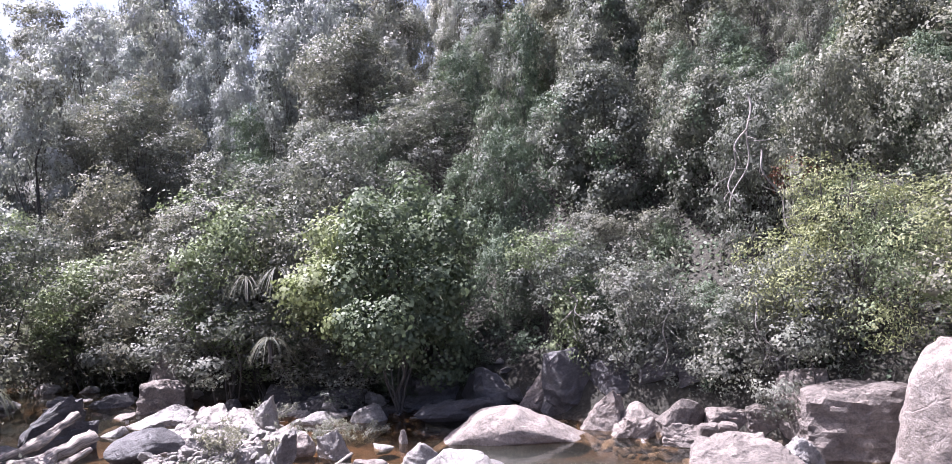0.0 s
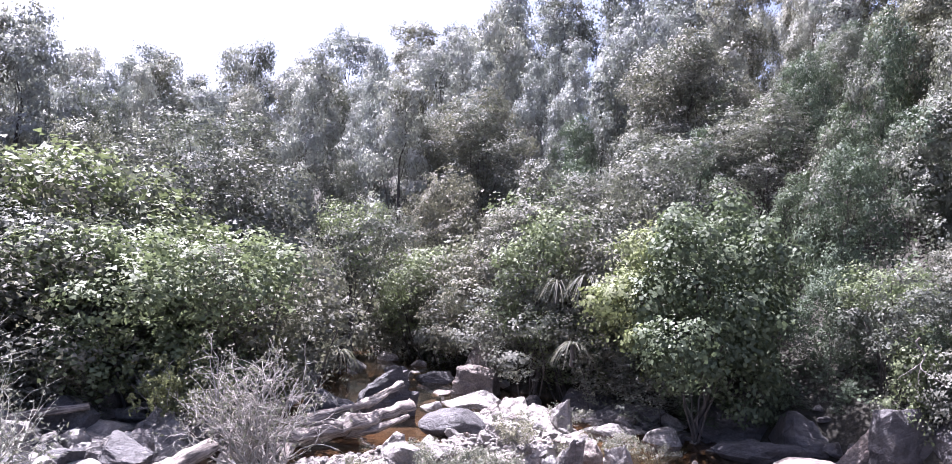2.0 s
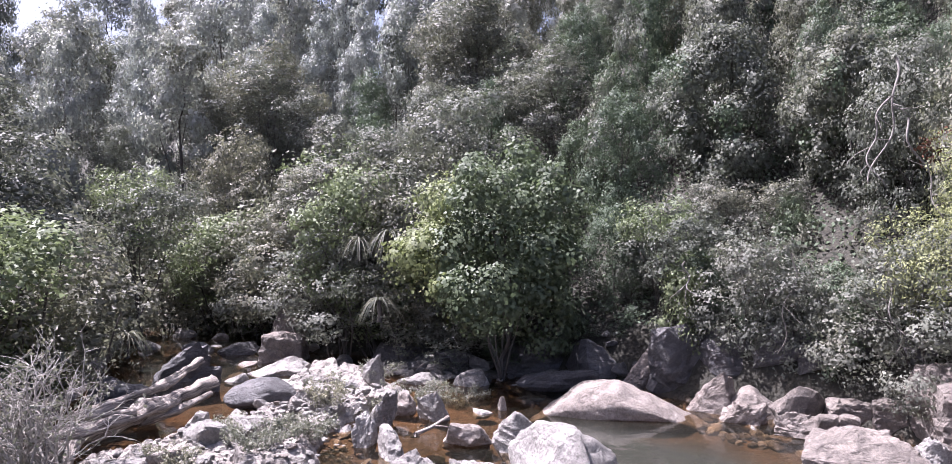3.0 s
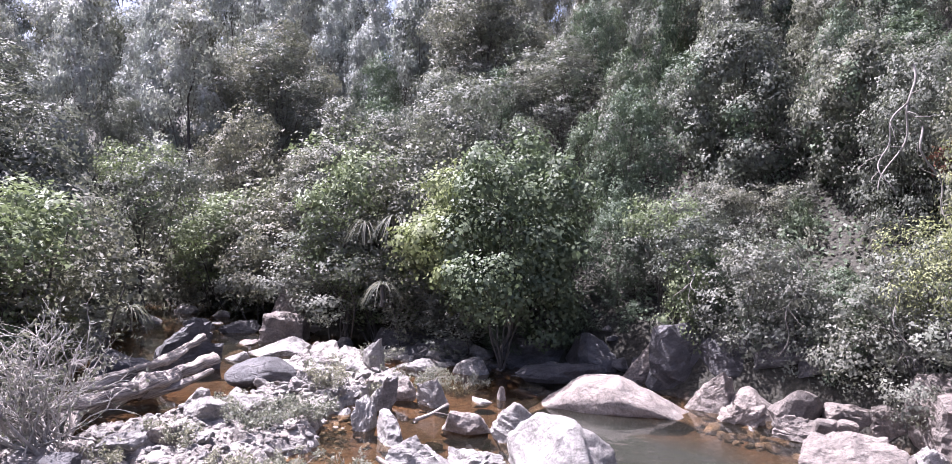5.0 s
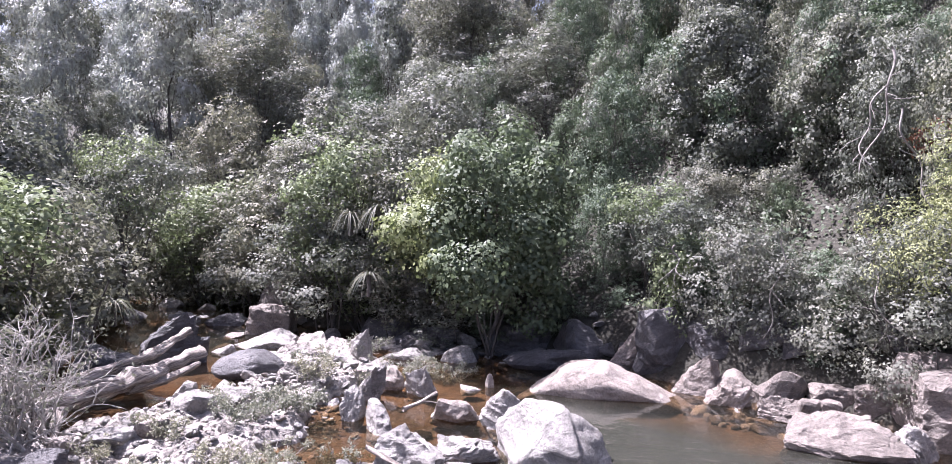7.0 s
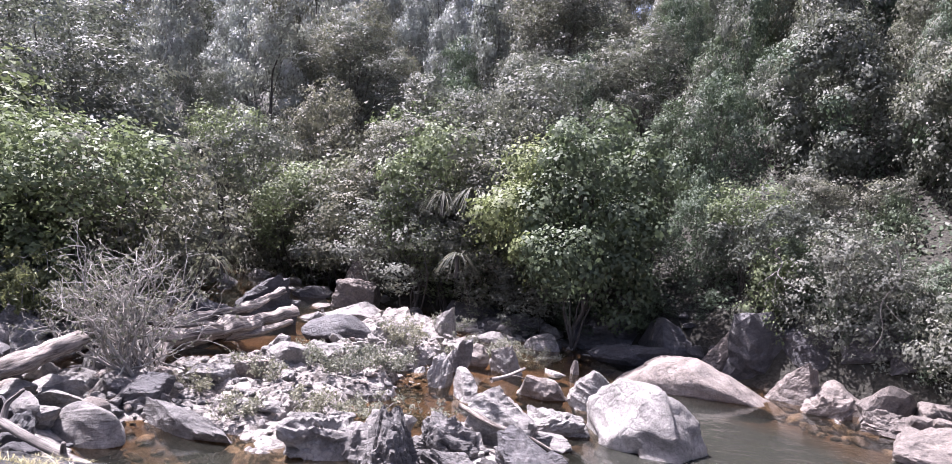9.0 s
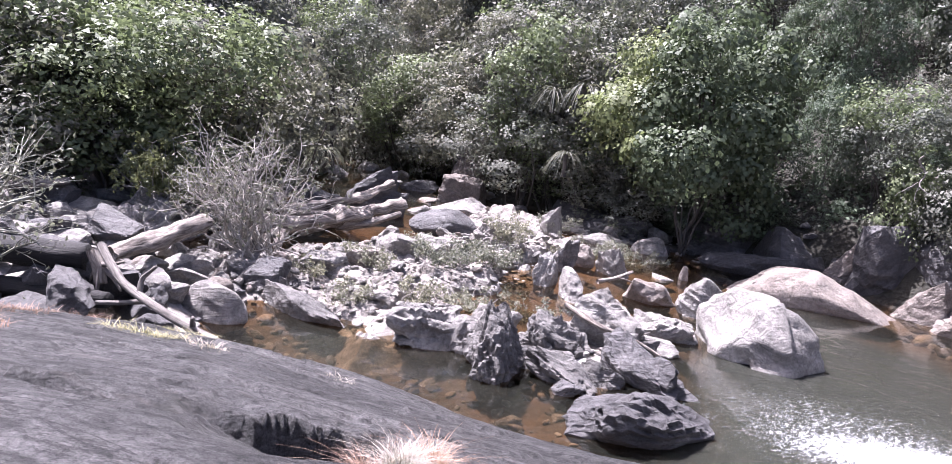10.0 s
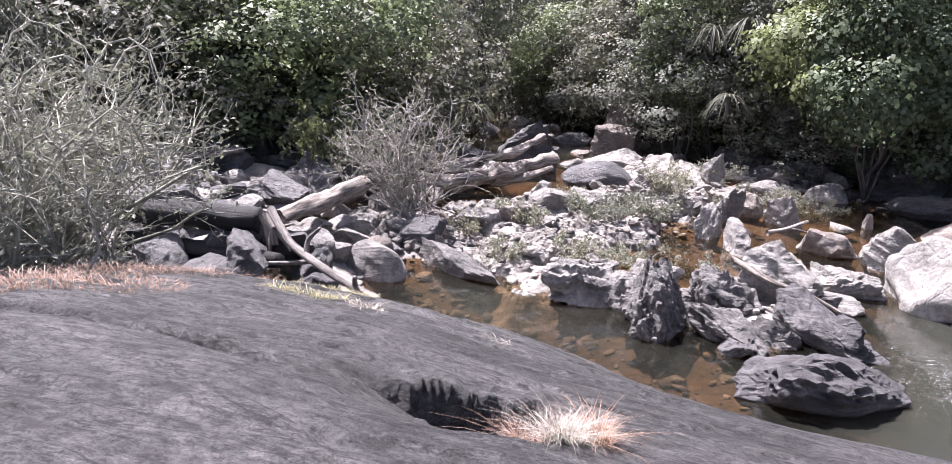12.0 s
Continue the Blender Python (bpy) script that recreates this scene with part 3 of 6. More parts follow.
boulder(-3.44, 11.71, -0.03, 1.38, 1.04, 0.71, style="strata", mat=ROCK_SLATE, seed=12, turn=20, level=5, taper=0.25, bed=18, layers=3.6, label="cracked grey slab leaning in the cluster")
boulder(-2.94, 10.70, -0.03, 1.58, 1.04, 0.47, style="strata", mat=ROCK_SLATE, seed=13, turn=-25, level=5, taper=0.3, bed=24, layers=3.6, label="tilted layered slab at the water's edge")
boulder(-2.75, 12.76, 0.12, 1.48, 1.15, 0.89, style="facet", mat=ROCK_PALE, seed=11, turn=10, level=5, taper=0.25, label="pale block resting on tilted slabs")
boulder(-1.92, 14.18, -0.03, 1.45, 1.00, 0.50, style="strata", mat=ROCK_PALE, seed=15, turn=15, level=5, taper=0.3, bed=-22, label="pale ribbed rock beside the big boulder")
boulder(-1.83, 13.17, -0.03, 0.91, 0.54, 0.24, style="facet", mat=ROCK_GREY, seed=16, turn=-20, label="small grey rock in the channel")
boulder(-1.59, 16.23, -0.03, 1.04, 0.71, 0.89, style="facet", mat=ROCK_PALE, seed=17, turn=5, level=5, taper=0.12, label="upright pale block with a flat top")
boulder(-2.63, 16.63, -0.03, 1.32, 1.40, 0.48, style="flat", mat=ROCK_WARM, seed=18, turn=10, taper=0.3, label="flat pale slab just above the water")
boulder(-4.15, 15.52, -0.03, 1.05, 1.03, 0.56, style="flat", mat=ROCK_PALE, seed=19, turn=-15, taper=0.3, label="flat bleached rock by the shallow pool")
boulder(-2.23, 19.59, -0.03, 0.28, 0.19, 0.43, style="sharp", mat=ROCK_WARM, seed=20, level=3, label="thin upright splinter of rock")
boulder(-2.67, 19.25, -0.03, 0.65, 0.51, 0.14, style="flat", mat=ROCK_PALE, seed=22, level=3, label="small flat stone in the shallows")
boulder(-5.19, 17.83, 0.07, 0.85, 0.58, 0.92, style="strata", mat=ROCK_GREY, seed=23, turn=25, level=5, taper=0.3, bed=60, label="angular banded grey boulder on the bar")
boulder(-3.96, 18.57, -0.03, 1.15, 0.79, 0.83, style="facet", mat=ROCK_PALE, seed=24, turn=-10, level=5, taper=0.45, label="pale tapering boulder beside the shallows")
boulder(-4.96, 16.00, 0.07, 0.83, 0.57, 0.70, style="strata", mat=ROCK_PALE, seed=25, turn=40, taper=0.3, bed=50, label="chipped white rock on the gravel bar")
boulder(-4.71, 18.90, 0.07, 0.77, 0.69, 0.57, style="flat", mat=ROCK_WARM, seed=26, label="flat pinkish rock between boulders")
boulder(-6.56, 21.66, 0.22, 0.90, 0.71, 0.84, style="facet", mat=ROCK_PALE, seed=27, turn=12, taper=0.4, label="tall pale boulder on the bar")
boulder(-3.58, 22.53, -0.03, 1.33, 0.91, 0.54, style="round", mat=ROCK_GREY, seed=28, taper=0.3, label="rounded grey rock by the dark bank")
boulder(-11.22, 25.60, -0.03, 1.88, 1.47, 1.07, style="block", mat=ROCK_CLIFF, seed=29, turn=8, level=5, taper=0.2, label="squarish brown boulder below the trees")
boulder(-10.21, 23.30, -0.03, 2.66, 1.55, 0.55, style="flat", mat=ROCK_PALE, seed=30, turn=5, taper=0.3, label="low flat pale rock at the bar's head")
boulder(-8.61, 24.82, -0.03, 0.65, 0.52, 0.45, style="round", mat=ROCK_DARK, seed=31, level=3, label="small dark rock under the trees")
boulder(-9.01, 19.26, 0.17, 2.56, 1.73, 0.58, style="round", mat=ROCK_DARK, seed=32, turn=12, level=5, taper=0.5, label="smooth dark rock on the gravel bar")
boulder(-11.81, 19.97, 0.07, 2.15, 0.85, 1.01, style="sharp", mat=ROCK_DARK, seed=34, turn=18, wedge=-0.5, taper=0.1, label="dark slab behind the driftwood trunk")
boulder(-11.97, 17.05, 0.17, 2.41, 1.18, 0.92, style="facet", mat=ROCK_DARK, seed=33, turn=10, taper=0.2, label="dark rock under the driftwood and the shrub")
boulder(-8.58, 9.53, -0.03, 1.74, 1.01, 0.58, style="round", mat=ROCK_GREY, seed=35, turn=-5, level=5, taper=0.4, label="smooth grey boulder at the pool's edge")
boulder(-8.88, 11.17, 0.27, 1.13, 0.77, 0.35, style="facet", mat=ROCK_DARK, seed=37, turn=10, taper=0.1, label="dark angular rock on the bar")
boulder(-14.44, 24.39, -0.03, 1.11, 0.88, 0.52, style="facet", mat=ROCK_PALE, seed=38, level=4, taper=0.4, label="white rock in the far pool")
boulder(-17.96, 27.27, -0.03, 1.22, 0.85, 0.36, style="flat", mat=ROCK_PALE, seed=40, level=3, label="bleached rock at the river bend")
boulder(-18.20, 30.22, -0.03, 1.32, 0.78, 0.41, style="facet", mat=ROCK_PALE, seed=39, level=3, label="bleached flat rock beyond the far pool")
boulder(-15.56, 26.98, -0.03, 1.43, 0.85, 0.47, style="facet", mat=ROCK_GREY, seed=44, level=3, label="grey rock at the river bend")
boulder(-16.31, 29.86, -0.03, 1.10, 0.65, 0.33, style="flat", mat=ROCK_PALE, seed=441, level=3, label="bleached rock at the river bend")
boulder(-13.50, 26.60, -0.03, 1.70, 1.01, 0.46, style="facet", mat=ROCK_DARK, seed=41, level=3, label="dark rock at the far bank")
boulder(-12.17, 24.44, -0.03, 0.89, 0.70, 0.16, style="flat", mat=ROCK_WARM, seed=42, level=3, label="flat stone awash in the far pool")
boulder(-11.22, 21.95, -0.03, 0.80, 0.64, 0.25, style="facet", mat=ROCK_PALE, seed=442, level=3, label="small white rock at the bar's head")
boulder(1.60, 22.32, -0.03, 2.33, 1.14, 1.61, style="facet", mat=ROCK_CLIFF, seed=43, turn=4, level=5, taper=0.6, peak=0.32, label="tall stained boulder against the bank")
boulder(3.11, 20.21, -0.03, 1.47, 0.65, 1.15, style="facet", mat=ROCK_WARM, seed=45, turn=-14, lean=6, level=5, taper=0.35, peak=0.3, label="leaning leaf-shaped boulder at the bank")
boulder(4.06, 19.36, -0.03, 1.56, 0.92, 0.55, style="strata", mat=ROCK_WARM, seed=46, turn=-20, level=5, taper=0.35, bed=-30, label="broken ledge of pinkish rock")
boulder(5.00, 18.33, -0.03, 1.43, 0.98, 0.57, style="strata", mat=ROCK_CLIFF, seed=47, turn=10, level=5, taper=0.3, bed=8, label="low ledge at the far bank")
boulder(5.61, 18.22, 0.22, 0.59, 0.46, 0.28, style="block", mat=ROCK_CLIFF, seed=48, turn=5, level=3, taper=0.05, label="small squarish block on the ledge")
boulder(6.07, 18.16, 0.27, 0.49, 0.39, 0.25, style="block", mat=ROCK_CLIFF, seed=481, turn=-12, level=3, taper=0.05, label="small squarish block on the ledge")
boulder(6.53, 19.22, 0.32, 1.42, 0.97, 0.34, style="block", mat=ROCK_CLIFF, seed=49, turn=-5, taper=0.05, label="square bank rock below hanging shrubs")
boulder(7.70, 18.80, 0.27, 2.02, 1.38, 0.56, style="block", mat=ROCK_CLIFF, seed=50, turn=-8, taper=0.05, label="square bank rock below hanging shrubs")
boulder(5.77, 16.33, -0.03, 2.73, 2.08, 0.74, style="flat", mat=ROCK_CLIFF, seed=51, turn=-14, level=5, taper=0.25, label="broad flat pinkish slab at the waterside")
boulder(6.94, 16.18, -0.03, 1.29, 1.01, 0.76, style="strata", mat=ROCK_GREY, seed=52, turn=20, level=5, taper=0.2, bed=70, label="grey ledge beside the flat slab")
boulder(9.11, 17.06, -0.03, 3.54, 2.04, 1.68, style="block", mat=ROCK_CLIFF, seed=53, turn=-12, level=5, taper=0.04, label="great square-faced block of cliff rock")
boulder(9.71, 14.59, 0.27, 3.06, 2.05, 2.73, style="round", mat=ROCK_WARM, seed=54, turn=-10, level=5, taper=0.3, label="rounded sunlit outcrop above the river")
boulder(-5.34, 10.90, -0.03, 1.63, 1.40, 0.65, style="strata", mat=ROCK_PALE, seed=56, turn=15, level=5, taper=0.3, bed=12, layers=3.4, label="ribbed pale rock at the pool's edge")
boulder(-4.02, 10.45, -0.03, 1.32, 1.14, 1.03, style="jag", mat=ROCK_SLATE, seed=75, turn=-20, lean=6, level=5, taper=0.3, peak=-0.12, bed=48, layers=4.4, label="jagged fluted grey rock at the gravel bar")
boulder(-3.82, 10.05, -0.05, 0.75, 0.65, 0.45, style="jag", mat=ROCK_SLATE, seed=77, turn=30, level=5, taper=0.4, bed=60, label="low fluted spur of the jagged rock")
boulder(-6.83, 19.83, -0.03, 0.87, 0.69, 0.43, style="facet", mat=ROCK_GREY, seed=91, turn=10, label="grey rock beside the banded boulder")
boulder(-5.94, 17.21, -0.03, 0.30, 0.24, 0.29, style="facet", mat=ROCK_GREY, seed=92, level=3, label="small rock at the shallow pool")
boulder(-6.03, 13.68, -0.03, 0.40, 0.28, 0.32, style="facet", mat=ROCK_GREY, seed=93, level=3, label="dark broken stone behind the jagged rock")
boulder(-5.83, 14.31, -0.03, 0.51, 0.41, 0.29, style="facet", mat=ROCK_PALE, seed=94, level=3, label="pale stone behind the jagged rock")
boulder(-9.13, 16.14, 0.27, 0.82, 0.49, 0.34, style="facet", mat=ROCK_GREY, seed=95, level=4, label="grey rock beside the driftwood")
boulder(-8.25, 14.93, 0.32, 1.19, 0.82, 0.40, style="flat", mat=ROCK_PALE, seed=96, level=4, label="pale rock beside the driftwood")
boulder(-7.54, 15.67, 0.37, 0.97, 0.67, 0.37, style="facet", mat=ROCK_PALE, seed=97, level=4, label="pale rock in the herb patch")
boulder(-7.15, 18.12, 0.32, 1.33, 0.91, 0.57, style="strata", mat=ROCK_PALE, seed=98, level=5, bed=10, label="pale layered rock of the bar")
boulder(-7.91, 13.01, 0.37, 0.81, 0.48, 0.33, style="facet", mat=ROCK_WARM, seed=99, level=4, label="pale pinkish rock of the bar")
boulder(-8.55, 12.70, 0.32, 1.01, 0.79, 0.26, style="flat", mat=ROCK_PALE, seed=89, level=4, label="bright flat rock of the bar")
boulder(-9.81, 10.16, 0.32, 0.99, 0.68, 0.33, style="facet", mat=ROCK_PALE, seed=88, level=4, label="pale rock at the rubble's edge")
boulder(-10.19, 9.47, 0.27, 0.51, 0.36, 0.30, style="facet", mat=ROCK_PALE, seed=87, level=4, label="pale rock among the logs")
boulder(-10.93, 10.82, 0.42, 0.53, 0.37, 0.23, style="facet", mat=ROCK_PALE, seed=86, level=4, label="bright white rock among the rubble")
boulder(-12.87, 9.80, 0.47, 1.19, 0.93, 0.44, style="facet", mat=ROCK_DARK, seed=85, level=4, label="dark boulder in the bank rubble")
boulder(-12.28, 9.79, 0.47, 0.87, 0.60, 0.26, style="flat", mat=ROCK_GREY, seed=84, level=4, label="flat grey rock in the bank rubble")
boulder(-12.02, 10.41, 0.67, 1.43, 0.84, 0.35, style="facet", mat=ROCK_DARK, seed=83, level=4, label="dark boulder in the bank rubble")
boulder(-11.61, 10.30, 0.47, 0.89, 0.61, 0.27, style="facet", mat=ROCK_GREY, seed=82, level=4, label="grey boulder in the bank rubble")
boulder(-15.75, 10.21, 0.77, 0.74, 0.58, 0.48, style="round", mat=ROCK_GREY, seed=81, level=4, label="rounded grey boulder in the bank rubble")
boulder(-14.83, 10.03, 0.57, 1.36, 0.67, 0.45, style="strata", mat=ROCK_PALE, seed=80, level=5, bed=60, label="fluted pale rock in the bank rubble")
boulder(-13.82, 9.83, 0.47, 0.76, 0.60, 0.37, style="facet", mat=ROCK_DARK, seed=79, level=4, label="dark boulder in the bank rubble")
boulder(-9.26, 8.94, -0.03, 0.53, 0.32, 0.57, style="sharp", mat=ROCK_SLATE, seed=78, level=4, label="split grey rock under the fallen pole")
boulder(-7.75, 10.62, -0.1, 2.15, 0.62, 0.55, -14, "flat", ROCK_SLATE, 36, lean=11, label="long tilted stone slab beside the pool", level=5, taper=0.1)
boulder(-12.0, 27.3, 0.5, 2.2, 1.2, 1.9, 0, "facet", ROCK_CLIFF, 55, label="upright rock among the bank shrubs", taper=0.5)
# next three: the trees' shade is put into the dark rock colour
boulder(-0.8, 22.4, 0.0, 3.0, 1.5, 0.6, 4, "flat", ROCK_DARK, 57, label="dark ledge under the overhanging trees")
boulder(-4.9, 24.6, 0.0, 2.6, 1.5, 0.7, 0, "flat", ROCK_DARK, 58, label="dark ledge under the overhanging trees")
boulder(-1.6, 24.4, 0.5, 2.8, 1.5, 1.2, 0, "facet", ROCK_DARK, 59, label="rock face of the bank coloured dark for its shade")

for n, (x, y, w, d, h, turn, style, mat) in enumerate((
        (-3.3, 12.6, 0.6, 0.5, 0.4, 30, "sharp", ROCK_GREY), (-2.4, 12.2, 0.6, 0.5, 0.4, -20, "facet", ROCK_PALE), (-5.6, 20.4, 1.4, 1.0, 0.4, 8, "flat", ROCK_PALE), (-8.4, 20.9, 1.5, 1.1, 0.45, -8, "facet", ROCK_PALE),
        (-7.4, 22.0, 1.3, 0.9, 0.45, 20, "strata", ROCK_PALE), (-5.2, 22.6, 1.8, 1.0, 0.45, 4, "flat", ROCK_PALE), (-9.2, 12.2, 0.9, 0.7, 0.4, -20, "flat", ROCK_WARM), (-9.6, 11.4, 0.8, 0.6, 0.35, 40, "facet", ROCK_GREY),
        (-10.8, 12.8, 1.2, 0.9, 0.6, 10, "facet", ROCK_DARK), (-12.6, 11.0, 1.3, 1.0, 0.7, 25, "facet", ROCK_GREY), (-13.6, 12.8, 1.4, 1.0, 0.7, -15, "sharp", ROCK_GREY),
        (-15.0, 11.4, 1.5, 1.2, 0.8, 5, "facet", ROCK_DARK), (-14.2, 9.2, 1.5, 1.1, 0.8, 35, "strata", ROCK_GREY), (-16.2, 13.4, 1.6, 1.2, 0.7, -5, "flat", ROCK_GREY),
        (4.4, 19.9, 1.5, 1.0, 0.9, -20, "facet", ROCK_CLIFF), (5.3, 19.4, 1.4, 1.0, 1.1, 10, "strata", ROCK_CLIFF), (8.0, 17.8, 1.6, 1.2, 1.2, -10, "facet", ROCK_CLIFF), (6.6, 17.2, 0.9, 0.7, 0.4, 12, "strata", ROCK_WARM),
        (2.6, 22.0, 1.8, 1.2, 1.3, 15, "sharp", ROCK_DARK), (0.2, 23.2, 2.2, 1.3, 1.2, -10, "facet", ROCK_DARK), (-6.6, 25.6, 2.4, 1.4, 0.9, 5, "facet", ROCK_DARK))):
    boulder(x, y, land_at(x, y), w, d, h, turn, style, mat, 400 + n, label="angular rock wedged among the river boulders", level=4 if y < 14 else 3)

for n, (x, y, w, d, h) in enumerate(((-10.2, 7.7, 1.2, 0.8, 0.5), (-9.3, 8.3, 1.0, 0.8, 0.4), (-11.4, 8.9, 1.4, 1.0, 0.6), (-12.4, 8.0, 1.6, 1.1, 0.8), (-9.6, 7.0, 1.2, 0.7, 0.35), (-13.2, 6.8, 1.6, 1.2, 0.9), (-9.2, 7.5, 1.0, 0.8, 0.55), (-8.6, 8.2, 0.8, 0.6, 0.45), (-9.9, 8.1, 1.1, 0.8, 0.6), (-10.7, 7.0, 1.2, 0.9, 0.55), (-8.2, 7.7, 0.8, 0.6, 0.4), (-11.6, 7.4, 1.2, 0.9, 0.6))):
    boulder(x, y, max(0.05, land_at(x, y)), w, d, h, 20 * n, "facet", ROCK_DARK, 480 + n, label="dark rock under the rotting trunks")

# the bar: broken pale bedrock plates with gravel in the hollows
BAR_RIM = np.array([(-8.9, 11.0), (-7.3, 10.5), (-6.1, 10.1), (-4.9, 10.4), (-4.6, 11.6), (-5.5, 13.0), (-5.3, 14.6), (-5.9, 16.4), (-5.3, 18.6), (-5.0, 21.0), (-6.6, 23.2), (-9.4, 23.4), (-9.6, 20.4), (-8.8, 18.0), (-9.2, 15.6), (-10.6, 13.8), (-11.2, 12.2), (-10.2, 10.9), (-8.9, 11.0)], float)


def cells(x, y, size, seed):
    """Jittered cells: distance to the nearest edge, a random number and the offset from the middle of each."""
    u, v = x / size, y / size
    i, j = np.floor(u).astype(np.int64), np.floor(v).astype(np.int64)
    d1, d2 = np.full(u.shape, 9.0), np.full(u.shape, 9.0)
    num, ox, oy = np.zeros(u.shape), np.zeros(u.shape), np.zeros(u.shape)
    for a in (-1, 0, 1):
        for b in (-1, 0, 1):
            k = 0 * i
            px = i + a + 0.5 + 0.45 * lattice(i + a, j + b, k, seed)
            py = j + b + 0.5 + 0.45 * lattice(i + a, j + b, k + 1, seed)
            d = np.hypot(u - px, v - py)
            near = d < d1
            d2 = np.where(near, d1, np.minimum(d2, d))
            num = np.where(near, lattice(i + a, j + b, k + 2, seed), num)
            ox, oy = np.where(near, u - px, ox), np.where(near, v - py, oy)
            d1 = np.where(near, d, d1)
    return (d2 - d1) * size, num, ox * size, oy * size


def bar_height(x, y):
    inside = side(BAR_RIM, x, y) * BAR_TURN
    bx = x + 0.22 * fbm(flat3(x, y, 0.7), 3, 61)
    by = y + 0.22 * fbm(flat3(x, y, 0.7), 3, 62)
    edge, num, ox, oy = cells(bx * 0.75 + by * 0.3, by, 1.15, 5)
    plate = 0.14 * num + 0.22 * num * ox + 0.16 * oy - 0.13 * smooth(0.09, 0.0, edge)
    edge2, num2, ox2, oy2 = cells(bx + 3, by + 2, 0.33, 6)
    plate = plate + 0.04 * num2 + 0.2 * num2 * oy2 - 0.05 * smooth(0.05, 0.0, edge2)
    edge3, num3, _, _ = cells(bx, by, 0.13, 7)
    pebble = 0.05 * num3 + 0.05 * smooth(0.0, 0.05, edge3)
    loose = smooth(0.2, 0.6, fbm(flat3(x, y, 1.4), 3, 63))
    z = 0.3 + 0.2 * fbm(flat3(x, y, 2.6), 3, 64) + plate * (1 - 0.8 * loose) + pebble * loose + 0.02 * fbm(flat3(x, y, 0.2), 3, 65)
    return -0.55 + (z + 0.55) * smooth(-0.25, 0.55, inside + 0.2 * fbm(flat3(x, y, 0.6), 3, 66))


BAR_TURN = 1.0 if side(BAR_RIM, np.array([-7.5]), np.array([14.0]))[0] > 0 else -1.0
bx_, by_, bf_ = grid(np.arange(-11.8, -4.0, 0.05), np.arange(9.6, 24.0, 0.05))
me = mesh_from("gravel_bar", np.stack([bx_, by_, bar_height(bx_, by_)], -1), bf_, ROCK_BAR, False)
tagged(new("gravel_bar", me), "pale broken bedrock and gravel bar between the channels", "gravel bar", kind="structure")

for n, (x, y, w, d, h, turn, mat) in enumerate(((-3.5, 11.0, 0.8, 0.6, 0.45, 20, ROCK_SLATE), (-3.1, 12.0, 0.9, 0.7, 0.5, -30, ROCK_GREY), (-2.4, 11.0, 0.8, 0.6, 0.4, 10, ROCK_SLATE), (-2.45, 11.9, 0.7, 0.6, 0.6, 45, ROCK_GREY), (-2.7, 10.3, 0.7, 0.5, 0.25, -10, ROCK_DARK), (-3.75, 12.3, 0.7, 0.6, 0.45, 5, ROCK_GREY), (-2.1, 12.8, 0.7, 0.5, 0.35, -25, ROCK_SLATE), (-4.6, 10.9, 0.8, 0.7, 0.6, 15, ROCK_GREY), (-4.5, 11.6, 0.9, 0.7, 0.6, -15, ROCK_PALE))):
    boulder(x, y, -0.05, w, d, h, turn, ("sharp", "strata")[n % 2], mat, 560 + n, label="broken slab wedged in the rock cluster", level=4, taper=0.2, bed=(20, -24, 35)[n % 3])

# bank rocks coloured dark in place of the shade below the shrubs
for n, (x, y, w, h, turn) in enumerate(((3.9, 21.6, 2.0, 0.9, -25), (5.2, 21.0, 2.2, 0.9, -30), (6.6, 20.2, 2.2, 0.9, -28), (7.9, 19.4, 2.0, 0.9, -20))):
    boulder(x, y, land_at(x, y) - 0.2, w, 1.2, h, turn, "facet", ROCK_DARK, 540 + n, label="rock coloured dark for the shade under the hanging shrubs", level=4, taper=0.2)

# loose stones: a few shapes, many copies
STONES = [boulder_mesh("stone", 100 + i, mat, 3, style, (1, 0.8, 0.55)) for i, (mat, style) in enumerate(
    [(ROCK_PALE, "facet"), (ROCK_PALE, "strata"), (ROCK_GREY, "facet"), (ROCK_GREY, "sharp"), (ROCK_WARM, "round"), (ROCK_DARK, "facet"), (ROCK_PALE, "flat")])]


